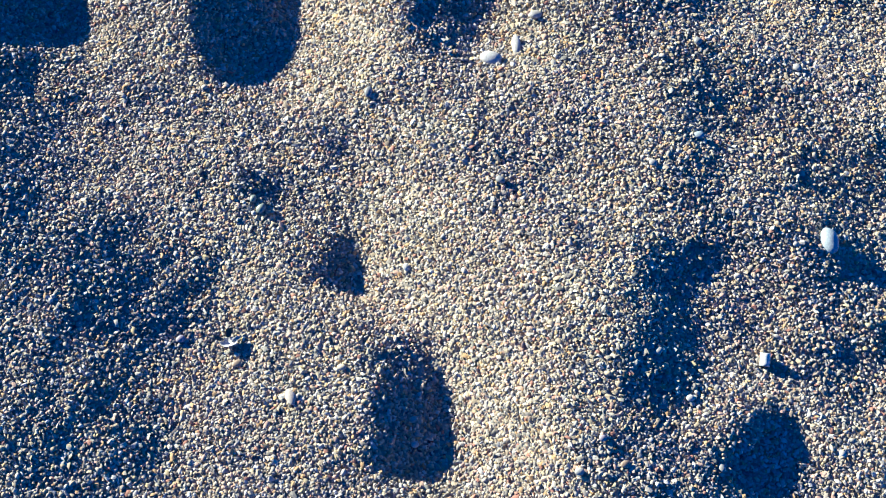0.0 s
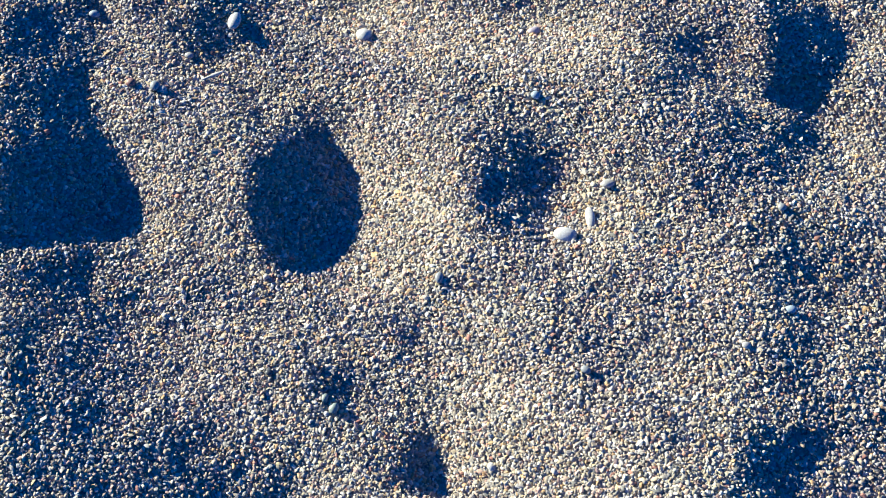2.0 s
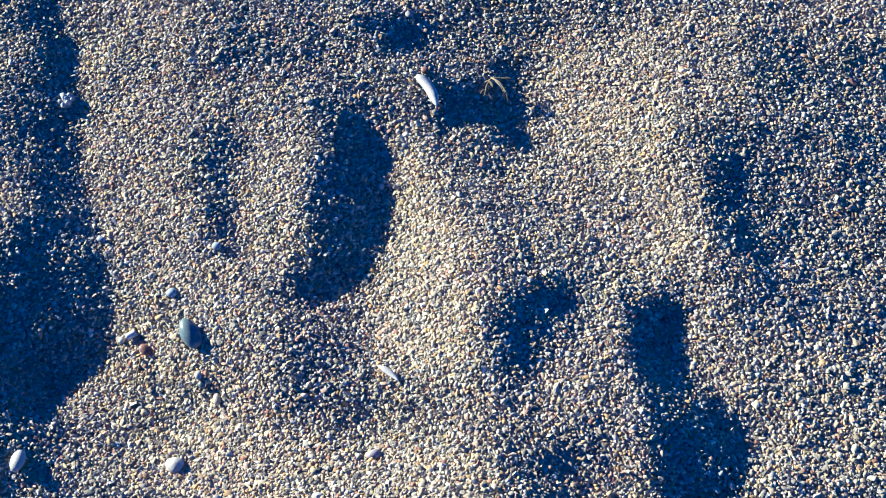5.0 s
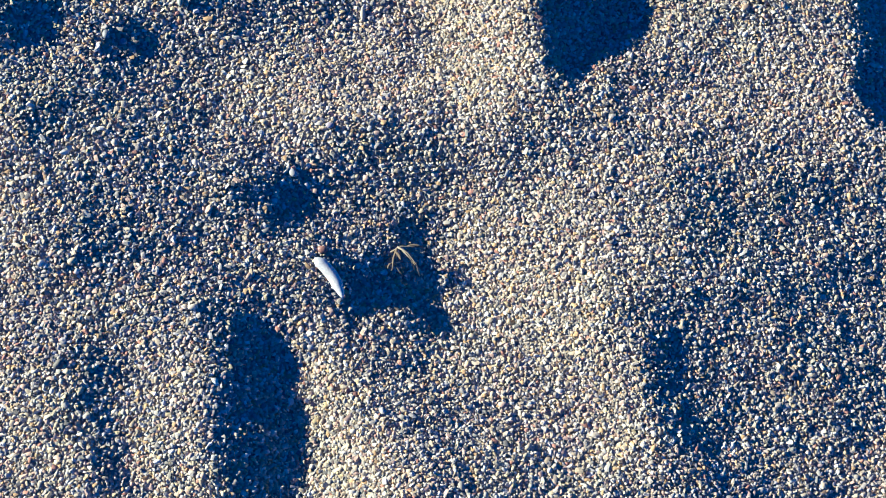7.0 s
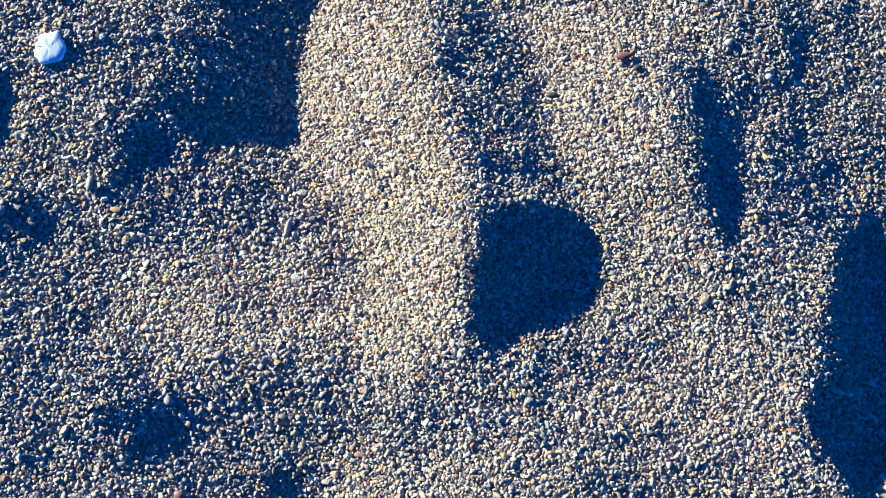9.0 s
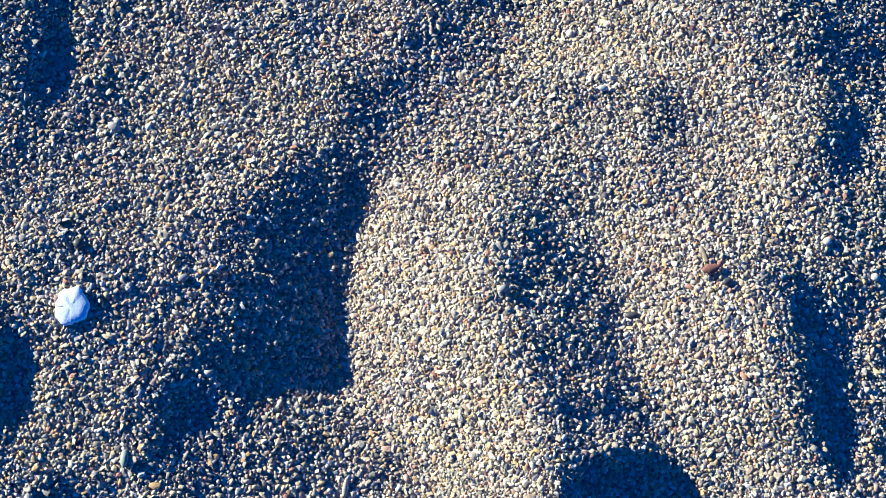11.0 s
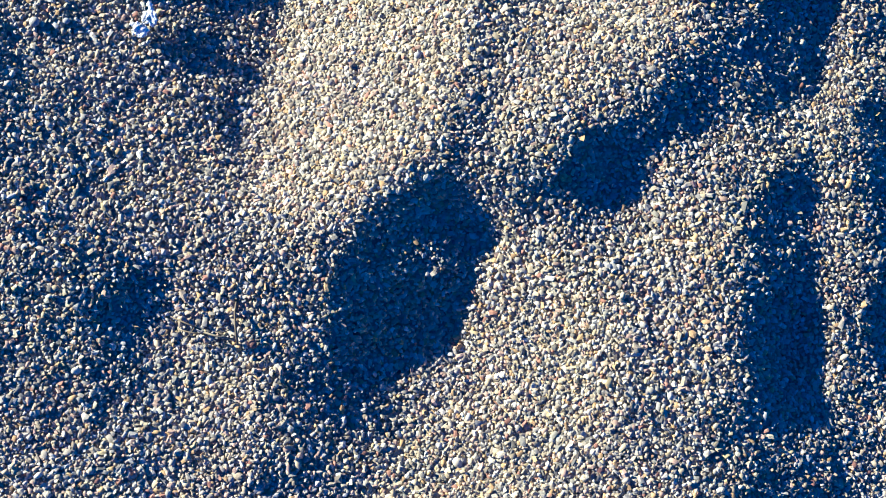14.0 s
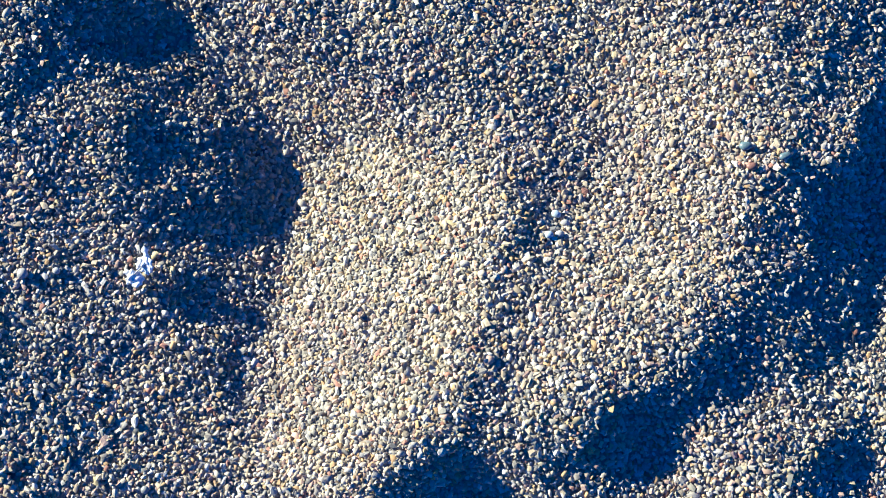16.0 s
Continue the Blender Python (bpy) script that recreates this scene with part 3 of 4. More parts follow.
gx, gy = np.meshgrid(spread(-1.35, 1.4, 0.016, 3.6), spread(-0.5, 3.6, 0.016, 3.8))
gz = height(gx, gy) - 0.0018
rows, cols = gx.shape
corner = (np.arange(rows - 1)[:, None] * cols + np.arange(cols - 1)).ravel()
quads = np.stack([corner, corner + 1, corner + cols + 1, corner + cols], 1)
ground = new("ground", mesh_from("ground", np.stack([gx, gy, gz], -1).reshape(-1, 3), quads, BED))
tagged(ground, "trampled beach of coarse multicoloured gravel with deep footprints", "ground", kind="structure")

# ---------------------------------------------------------------- loose gravel


def dome(sides):
    """A rough half stone: an apex over two rings."""
    a = np.arange(sides) * 2 * np.pi / sides
    ring = np.stack([np.cos(a), np.sin(a), 0 * a], 1)
    b = a + np.pi / sides
    low = np.stack([np.cos(b), np.sin(b), 0 * b], 1)
    verts = np.concatenate([[[0, 0, 1.0]], ring * 0.80 + [0, 0, 0.55], low + [0, 0, -0.25]])
    i = np.arange(sides)
    j = (i + 1) % sides
    faces = np.concatenate([np.stack([0 * i, 1 + i, 1 + j], 1), np.stack([1 + i, 1 + sides + i, 1 + j], 1),
                            np.stack([1 + j, 1 + sides + i, 1 + sides + j], 1)])
    return verts, faces


def wedge():
    """A splintered grain: a short ridge over a skewed four-sided foot."""
    verts = np.array([[0.42, 0.06, 1.0], [-0.38, -0.08, 0.85], [0.95, 0.55, -0.2], [-0.75, 0.85, -0.2], [-0.95, -0.6, -0.2], [0.7, -0.85, -0.2]])
    faces = np.array([[0, 3, 1], [0, 2, 3], [1, 5, 0], [1, 4, 5], [0, 5, 2], [1, 3, 4]])
    return verts, faces


def scatter(name, x, y, size, shape, gen, plain=False):
    """Stones of a shape at the places x, y, about as wide as size, turned and tilted at random, in one mesh."""
    verts, faces = shape
    n = len(x)
    if plain:
        verts, faces = verts[:5] * [1.2, 1.2, 1] - [0, 0, 0.25], faces[:4]
    v = np.repeat(verts[None], n, 0)
    v = v * (1 + gen.uniform(-0.26, 0.26, (n, len(verts), 1)))
    half = size[:, None] * 0.5 * np.stack([gen.uniform(0.95, 1.45, n), gen.uniform(0.7, 1.0, n), gen.uniform(0.23, 0.46, n)], 1)
    v = v * half[:, None]
    yaw, lean, side = gen.uniform(0, 2 * np.pi, n), gen.normal(0, 0.28, n), gen.normal(0, 0.28, n)
    for a, b, angle in ((1, 2, lean), (0, 2, side), (0, 1, yaw)):
        c, s = np.cos(angle)[:, None], np.sin(angle)[:, None]
        p, q = v[:, :, a] * c - v[:, :, b] * s, v[:, :, a] * s + v[:, :, b] * c
        v[:, :, a], v[:, :, b] = p, q
    z = height(x, y) + gen.uniform(-0.0014, 0.0010, n)
    v = v + np.stack([x, y, z], 1)[:, None]
    f = faces[None] + (np.arange(n) * len(verts))[:, None, None]
    me = mesh_from(name, v.reshape(-1, 3), f.reshape(-1, 3), GRAVEL)
    me.polygons.foreach_set("use_smooth", np.repeat(gen.uniform(0, 1, n) < 0.62, len(faces)))
    ob = new(name, me)
    return ob


def sown(step, gen, low=(-1.3, -0.3), high=(1.35, 3.4)):
    """Jittered places on a staggered grid."""
    xs, ys = np.meshgrid(np.arange(low[0], high[0], step), np.arange(low[1], high[1], step * 0.87))
    xs = xs + (np.arange(xs.shape[0]) % 2)[:, None] * step / 2
    x = (xs + gen.uniform(-0.42, 0.42, xs.shape) * step).ravel()
    y = (ys + gen.uniform(-0.42, 0.42, ys.shape) * step).ravel()
    inside = (x > np.interp(y, STRIP_Y, STRIP_LEFT)) & (x < np.interp(y, STRIP_Y, STRIP_RIGHT)) & (y > STRIP_Y[0]) & (y < STRIP_Y[-1])
    return x, y, inside


gen = np.random.default_rng(5)
x, y, inside = sown(0.0037, gen)
x, y = x[inside], y[inside]
size = np.clip(0.0043 * np.exp(gen.normal(0, 0.28, len(x))), 0.0022, 0.0074)
worn = gen.uniform(0, 1, len(x)) < 0.5
gravel = scatter("gravel", x[worn], y[worn], size[worn], dome(4), gen)
tagged(gravel, "loose worn gravel in cream, tan, grey and white", "gravel", kind="stuff")
splinters = scatter("angular_gravel", x[~worn], y[~worn], size[~worn], wedge(), gen)
tagged(splinters, "loose angular gravel in cream, tan, grey and white", "gravel", kind="stuff")
x, y, inside = sown(0.023, gen)
x, y = x[inside], y[inside]
size = np.clip(0.0066 * np.exp(gen.normal(0, 0.16, len(x))), 0.0052, 0.0100)
coarse = scatter("coarse_gravel", x, y, size, dome(7), gen)
tagged(coarse, "coarser rounded stones strewn through the gravel", "gravel", kind="stuff")
x, y, inside = sown(0.0075, gen)
edge = np.exp(-np.maximum(0, np.maximum(np.maximum(np.interp(y, STRIP_Y, STRIP_LEFT) - x, x - np.interp(y, STRIP_Y, STRIP_RIGHT)),
                                        np.maximum(STRIP_Y[0] - y, y - STRIP_Y[-1]))) / 0.16)
keep = ~inside & (gen.uniform(0, 1, len(x)) < edge)
x, y = x[keep], y[keep]
size = np.clip(0.0062 * np.exp(gen.normal(0, 0.25, len(x))), 0.003, 0.011)
verge = scatter("gravel_verge", x, y, size, dome(4), gen, plain=True)
tagged(verge, "thinner scatter of loose gravel beside the walked strip", "gravel", kind="stuff")

# ---------------------------------------------------------------- single stones
KINDS = {
    # kind: (material, thickness to width, label)
    "sage": (stone_material("sage_stone", (0.259, 0.288, 0.245), (0.18, 0.202, 0.18)), 0.7, "smooth sage-green pebble lying in the gravel"),
    "dark": (stone_material("dark_stone", (0.0612, 0.0648, 0.072), (0.036, 0.036, 0.0432)), 0.7, "dark grey rounded pebble lying in the gravel"),
    "grey": (stone_material("grey_stone", (0.259, 0.266, 0.266), (0.173, 0.173, 0.18)), 0.7, "mid-grey rounded pebble lying in the gravel"),
    "slate_pale": (stone_material("pale_slate", (0.331, 0.374, 0.41), (0.259, 0.295, 0.331), 70), 0.75, "smooth pale blue-grey pebble lying in the gravel"),
    "skyblue": (stone_material("blue_white_stone", (0.446, 0.518, 0.576), (0.36, 0.432, 0.49), 70), 0.8, "small pale blue rounded pebble in the gravel"),
    "teal": (stone_material("teal_stone", (0.144, 0.194, 0.216), (0.0864, 0.122, 0.144), 60, 0.35), 0.75, "smooth dark blue-green pebble lying in the gravel"),
    "pale": (stone_material("pale_stone", (0.374, 0.36, 0.338), (0.288, 0.274, 0.259)), 0.65, "pale grey oval pebble lying in the gravel"),
    "white": (stone_material("white_stone", (0.518, 0.504, 0.468), (0.389, 0.367, 0.338), 140, 0.55, 0.25), 0.6, "bright white rounded stone lying in the gravel"),
    "cream": (stone_material("cream_stone", (0.533, 0.475, 0.36), (0.418, 0.353, 0.259)), 0.65, "cream-coloured oval pebble lying in the gravel"),
    "beige": (stone_material("beige_stone", (0.461, 0.41, 0.353), (0.374, 0.324, 0.274)), 0.45, "flat beige pebble with a pointed end"),
    "tan": (stone_material("tan_stone", (0.331, 0.252, 0.18), (0.238, 0.173, 0.122)), 0.45, "flat tan pebble lying in the gravel"),
    "mauve": (stone_material("mauve_stone", (0.346, 0.302, 0.331), (0.259, 0.216, 0.245)), 0.65, "dull mauve pebble lying in the gravel"),
    "russet": (stone_material("russet_stone", (0.245, 0.13, 0.101), (0.158, 0.0792, 0.0648)), 0.65, "russet-brown pebble lying in the gravel"),
    "grooved": (stone_material("banded_stone", (0.461, 0.446, 0.41), (0.36, 0.346, 0.324), 90, 0.5, 0.35), 0.6, "pale oval pebble with a dark groove"),
}
dice = random.Random(3)


def pebble(kind, x, y, length, width, turn):
    """A water-worn stone: an uneven, flattened egg with a few dull facets, bedded a third deep."""
    material, flat, label = KINDS[kind]
    bm = bmesh.new()
    bmesh.ops.create_icosphere(bm, subdivisions=3 if length > 0.016 else 2, radius=1.0)
    seed = Vector((dice.uniform(0, 90), dice.uniform(0, 90), dice.uniform(0, 90)))
    taper = dice.uniform(-0.16, 0.16)
    for v in bm.verts:
        p = v.co.copy()
        lump = 1 + 0.16 * noise.noise(p * 0.9 + seed) + 0.06 * noise.noise(p * 2.6 + seed)
        p *= lump
        p.y *= 1 + taper * p.x
        p.x = math.copysign(abs(p.x) ** 0.92, p.x)
        v.co = (p.x * length / 2, p.y * width / 2, p.z * width * flat / 2)
    me = bpy.data.meshes.new("pebble")
    bm.to_mesh(me)
    bm.free()
    me.materials.append(material)
    for f in me.polygons:
        f.use_smooth = True
    ob = new("pebble", me)
    ob.matrix_world = pose(x, y, height_at(x, y) + 0.0010 + 0.14 * width * flat, dice.uniform(-8, 8), dice.uniform(-8, 8), turn)
    return tagged(ob, label, "pebble", "larger pebbles in the gravel")


pebble("pale", 0.167, 0.265, 0.0120, 0.0085, 16)
pebble("tan", 0.214, 0.275, 0.0105, 0.0079, 25)
pebble("pale", 0.323, 0.285, 0.0113, 0.0082, 122)
pebble("white", -0.012, 0.294, 0.0092, 0.0076, 8)
pebble("mauve", 0.189, 0.300, 0.0091, 0.0074, 4)
pebble("beige", -0.158, 0.334, 0.0200, 0.0115, 115)
pebble("white", 0.287, 0.358, 0.0097, 0.0081, 7)
pebble("tan", -0.226, 0.370, 0.0140, 0.0090, 34)
pebble("cream", -0.103, 0.372, 0.0117, 0.0077, 179)
pebble("mauve", -0.296, 0.394, 0.0119, 0.0085, 29)
pebble("pale", 0.249, 0.406, 0.0111, 0.0076, 38)
pebble("white", -0.040, 0.501, 0.0105, 0.0100, 177)
pebble("sage", -0.224, 0.564, 0.0148, 0.0110, 54)
pebble("sage", -0.235, 0.576, 0.0114, 0.0077, 75)
pebble("slate_pale", 0.452, 0.565, 0.0321, 0.0215, 101)
pebble("dark", -0.302, 0.603, 0.0093, 0.0083, 5)
pebble("grey", 0.062, 0.607, 0.0128, 0.0094, 161)
pebble("pale", 0.239, 0.636, 0.0108, 0.0086, 2)
pebble("slate_pale", 0.297, 0.688, 0.0153, 0.0101, 13)
pebble("grey", -0.108, 0.719, 0.0143, 0.0100, 86)
pebble("white", 0.040, 0.776, 0.0284, 0.0195, 167)
pebble("pale", 0.417, 0.789, 0.0114, 0.0091, 151)
pebble("white", 0.070, 0.802, 0.0275, 0.0121, 97)
pebble("grey", 0.293, 0.811, 0.0109, 0.0097, 7)
pebble("pale", 0.092, 0.848, 0.0170, 0.0122, 7)
pebble("pale", -0.468, 0.964, 0.0106, 0.0106, 10)
pebble("slate_pale", 0.002, 0.955, 0.0116, 0.0112, 8)
pebble("grey", -0.478, 0.968, 0.0132, 0.0133, 34)
pebble("russet", -0.510, 0.972, 0.0132, 0.0118, 22)
pebble("pale", -0.447, 1.028, 0.0132, 0.0091, 178)
pebble("white", -0.220, 1.064, 0.0199, 0.0197, 36)
pebble("mauve", 0.000, 1.060, 0.0157, 0.0108, 15)
pebble("grooved", -0.388, 1.069, 0.0252, 0.0163, 72)
pebble("slate_pale", -0.579, 1.085, 0.0147, 0.0115, 179)
pebble("white", -0.533, 1.122, 0.0097, 0.0082, 1)
pebble("cream", -0.180, 1.141, 0.0154, 0.0091, 95)
pebble("teal", -0.197, 1.157, 0.0099, 0.0084, 2)
pebble("white", -0.201, 1.167, 0.0092, 0.0114, 1)
pebble("russet", -0.268, 1.206, 0.0172, 0.0120, 140)
pebble("white", -0.299, 1.222, 0.0085, 0.0091, 11)
pebble("teal", -0.210, 1.212, 0.0385, 0.0225, 122)
pebble("slate_pale", -0.234, 1.261, 0.0122, 0.0119, 24)
pebble("slate_pale", -0.188, 1.325, 0.0119, 0.0105, 178)
pebble("slate_pale", -0.329, 1.342, 0.0118, 0.0080, 169)
pebble("cream", -0.083, 1.514, 0.0113, 0.0069, 4)
pebble("russet", 0.062, 1.561, 0.0114, 0.0094, 161)
pebble("pale", 0.042, 1.656, 0.0116, 0.0081, 121)
pebble("mauve", 0.090, 1.703, 0.0095, 0.0076, 179)
pebble("tan", 0.602, 1.788, 0.0116, 0.0091, 19)
pebble("grey", -0.127, 1.833, 0.0085, 0.0083, 5)
pebble("cream", 0.150, 1.851, 0.0173, 0.0059, 86)
pebble("grey", -0.145, 1.842, 0.0124, 0.0085, 85)
pebble("sage", -0.059, 1.879, 0.0174, 0.0077, 89)
pebble("dark", 0.435, 2.018, 0.0146, 0.0072, 2)
pebble("dark", 0.527, 2.048, 0.0116, 0.0078, 20)
pebble("grey", 0.303, 2.040, 0.0100, 0.0081, 19)
pebble("white", 0.685, 2.056, 0.0099, 0.0083, 6)
pebble("grey", -0.010, 2.054, 0.0108, 0.0077, 27)
pebble("white", 0.636, 2.092, 0.0101, 0.0085, 8)
pebble("dark", -0.112, 2.086, 0.0101, 0.0102, 39)
pebble("pale", -0.088, 2.213, 0.0148, 0.0092, 156)
pebble("white", 0.415, 2.258, 0.0110, 0.0069, 0)
pebble("russet", 0.202, 2.433, 0.0082, 0.0078, 176)
pebble("grey", -0.094, 2.463, 0.0074, 0.0066, 177)
pebble("skyblue", -0.055, 2.504, 0.0092, 0.0083, 175)
pebble("grey", 0.108, 2.547, 0.0071, 0.0071, 179)
pebble("white", 0.287, 2.595, 0.0067, 0.0060, 0)
pebble("white", 0.331, 2.615, 0.0078, 0.0059, 44)
pebble("white", 0.347, 2.698, 0.0067, 0.0064, 178)
pebble("white", 0.022, 2.732, 0.0065, 0.0061, 179)
pebble("pale", -0.006, 2.729, 0.0104, 0.0103, 0)
pebble("skyblue", 0.446, 2.762, 0.0079, 0.0064, 1)
pebble("white", 0.455, 2.763, 0.0073, 0.0059, 0)
pebble("white", 0.461, 2.774, 0.0078, 0.0064, 0)
pebble("skyblue", 0.454, 2.782, 0.0092, 0.0070, 151)
pebble("cream", 0.229, 2.800, 0.0093, 0.0068, 148)
pebble("cream", 0.580, 2.814, 0.0081, 0.0059, 19)
pebble("dark", 0.478, 2.818, 0.0094, 0.0070, 0)
pebble("russet", 0.619, 2.821, 0.0099, 0.0070, 2)
pebble("teal", 0.648, 2.830, 0.0113, 0.0070, 15)
pebble("teal", 0.615, 2.839, 0.0119, 0.0080, 1)
pebble("cream", 0.214, 2.849, 0.0098, 0.0062, 74)
pebble("white", 0.184, 2.882, 0.0065, 0.0052, 3)

# ---------------------------------------------------------------- washed-up bits
def part(name, bm, material, parent, label=""):
    """Links a bmesh as one mesh object under a thing."""
    me = bpy.data.meshes.new(name)
    bmesh.ops.recalc_face_normals(bm, faces=bm.faces)
    bm.to_mesh(me)
    bm.free()
    me.materials.append(material)
    for f in me.polygons:
        f.use_smooth = True
    ob = new(name, me)
    ob.parent = parent
    return tagged(ob, label) if label else ob


def base(name, x, y, turn, label, category, group=""):
    """An empty on the gravel that carries a thing's parts."""
    ob = new(name)
    ob.matrix_world = pose(x, y, height_at(x, y) + 0.002, 0, 0, turn)
    return tagged(ob, label, category, group)


def single(name, bm, material, x, y, lift, turn, label, category):
    """A thing of one mesh on the gravel."""
    ob = part(name, bm, material, None)
    ob.matrix_world = pose(x, y, height_at(x, y) + lift, 0, 0, turn)
    return tagged(ob, label, category)


def tube(points, radii, sides=7):
    """A bent, tapering rod through the points."""
    bm = bmesh.new()
    pts = [Vector(p) for p in points]
    rings = []
    for i, p in enumerate(pts):
        d = (pts[min(i + 1, len(pts) - 1)] - pts[max(i - 1, 0)]).normalized()
        a = d.cross(Vector((0.1, 0.2, 1))).normalized()
        b = d.cross(a)
        r = radii[0] + (radii[1] - radii[0]) * i / (len(pts) - 1)
        rings.append([bm.verts.new(p + r * (math.cos(k * 2 * math.pi / sides) * a + math.sin(k * 2 * math.pi / sides) * b)) for k in range(sides)])
    for one, two in zip(rings, rings[1:]):
        for k in range(sides):
            bm.faces.new((one[k], one[(k + 1) % sides], two[(k + 1) % sides], two[k]))
    bm.faces.new(rings[0][::-1])
    bm.faces.new(rings[-1])
    return bm


def blade(length, width, bow, cup, thick, rise=0.0, steps=18, cross=8, ragged=0.0, ends=(0.35, 0.5)):
    """A curved, cupped strip with rounded ends, lying along x: shells, vanes and leaves."""
    bm = bmesh.new()
    sheets = []
    for off in (thick / 2, -thick / 2):
        rows = []
        for i in range(steps + 1):
            s = i / steps
            end = min(1.0, (s / ends[0]) ** 0.55 if s < ends[0] else 1.0, ((1 - s) / ends[1]) ** 0.6 if s > 1 - ends[1] else 1.0)
            half = max(0.04, end) * width / 2 * (1 + ragged * noise.noise((s * 9, width * 100, 0)))
            row = []
            for k in range(cross + 1):
                u = 2 * k / cross - 1
                row.append(bm.verts.new(((s - 0.5) * length, u * half + bow * (1 - (2 * s - 1) ** 2), cup * (1 - u * u) * end + off + rise * s * s)))
            rows.append(row)
        sheets.append(rows)
    top, low = sheets
    for i in range(steps):
        for k in range(cross):
            bm.faces.new((top[i][k], top[i + 1][k], top[i + 1][k + 1], top[i][k + 1]))
            bm.faces.new((low[i][k], low[i][k + 1], low[i + 1][k + 1], low[i + 1][k]))
    edge = [(i, 0) for i in range(steps)] + [(steps, k) for k in range(cross)] + [(i, cross) for i in range(steps, 0, -1)] + [(0, k) for k in range(cross, 0, -1)]
    for (a, b), (c, d) in zip(edge, edge[1:] + edge[:1]):
        bm.faces.new((top[a][b], low[a][b], low[c][d], top[c][d]))
    return bm


SHELL = stone_material("white_shell", (0.473, 0.467, 0.456), (0.381, 0.375, 0.363), 70, 0.4)
CHALK = stone_material("chalky_shell", (0.546, 0.533, 0.506), (0.439, 0.413, 0.386), 180, 0.6)
FOAM = stone_material("white_foam", (0.741, 0.817, 0.874), (0.703, 0.779, 0.836), 160, 0.75)
PLASTIC = stone_material("white_plastic", (0.607, 0.607, 0.592), (0.548, 0.54, 0.518), 60, 0.35)
VANE = streaked_material("feather_vane", (0.602, 0.602, 0.595), (0.465, 0.465, 0.472), 700, 0.7)
DOWN = stone_material("white_down", (0.836, 0.836, 0.836), (0.703, 0.703, 0.712), 240, 0.8)
QUILL = streaked_material("feather_quill", (0.503, 0.484, 0.44), (0.415, 0.39, 0.34), 300, 0.4)
STRAW = streaked_material("dry_weed", (0.193, 0.151, 0.101), (0.11, 0.0825, 0.0551), 500, 0.8)
PALE_STRAW = streaked_material("bleached_weed", (0.238, 0.202, 0.15), (0.155, 0.13, 0.0931), 500, 0.8)
BARK = streaked_material("red_bark", (0.2, 0.0962, 0.0814), (0.111, 0.0518, 0.0444), 420, 0.8)
MARK = stone_material("grey_mark", (0.37, 0.4, 0.444), (0.296, 0.326, 0.37), 300, 0.8)

# a long white shell standing out of the gravel by one end
shell = single("razor_shell", blade(0.0555, 0.0135, 0.0045, 0.0034, 0.0012, 0.0015, 26, 10, 0.08, (0.14, 0.3)), SHELL, 0.0643, 1.5272, 0.0058, -64,
               "long curved white shell half buried in gravel", "shell")

# chips of shell
single("shell_chip", blade(0.031, 0.0075, 0.002, 0.002, 0.001, 0.002, 14, 6, 0.2), CHALK, 0.0161, 1.1495, 0.0035, -40,
       "narrow buff shell chip lying in the gravel", "shell")

broken = base("broken_shell", -0.2401, 0.3962, 0, "broken white shell of two pieces beside a brown one", "shell")
for dx, dy, turn, size, wide, tip, material, name in ((0.002, -0.003, 8, 0.021, 0.72, -20, CHALK, "shell_half"), (-0.010, 0.002, 152, 0.014, 0.36, -24, PALE_STRAW, "shell_splinter"),
                                                      (0.010, 0.002, 40, 0.013, 0.3, 30, CHALK, "shell_edge"), (0.001, 0.009, 70, 0.013, 0.6, 10, STRAW, "shell_scrap")):
    piece = part(name, blade(size, size * wide, 0.001, -size * 0.16, 0.0010, 0.002, 14, 8, 0.3, (0.3, 0.35)), material, broken)
    piece.matrix_basis = pose(dx, dy, 0.005, tip, 0, turn)

cluster = base("barnacle_cluster", -0.3944, 1.5438, 15, "crumbly white cluster of barnacle shells on the gravel", "shell")
crumb = random.Random(9)
for i in range(9):
    a = i * 2.4
    cone = bmesh.new()
    wide = crumb.uniform(0.0024, 0.0058)
    bmesh.ops.create_cone(cone, cap_ends=True, segments=8, radius1=wide, radius2=wide * crumb.uniform(0.3, 0.6), depth=wide * 1.2)
    bmesh.ops.bevel(cone, geom=cone.edges[:], offset=0.0005, segments=1, affect='EDGES')
    for v in cone.verts:
        v.co *= 1 + 0.4 * noise.noise(v.co * 420 + Vector((i * 3.1, 0, 0)))
    ob = part("barnacle", cone, CHALK, cluster)
    r = 0.0030 * math.sqrt(i) * crumb.uniform(0.7, 1.3)
    ob.matrix_basis = pose(r * math.cos(a) * 1.3, r * math.sin(a), crumb.uniform(0.001, 0.0035), crumb.uniform(-35, 35), crumb.uniform(-35, 35), 40 * i)


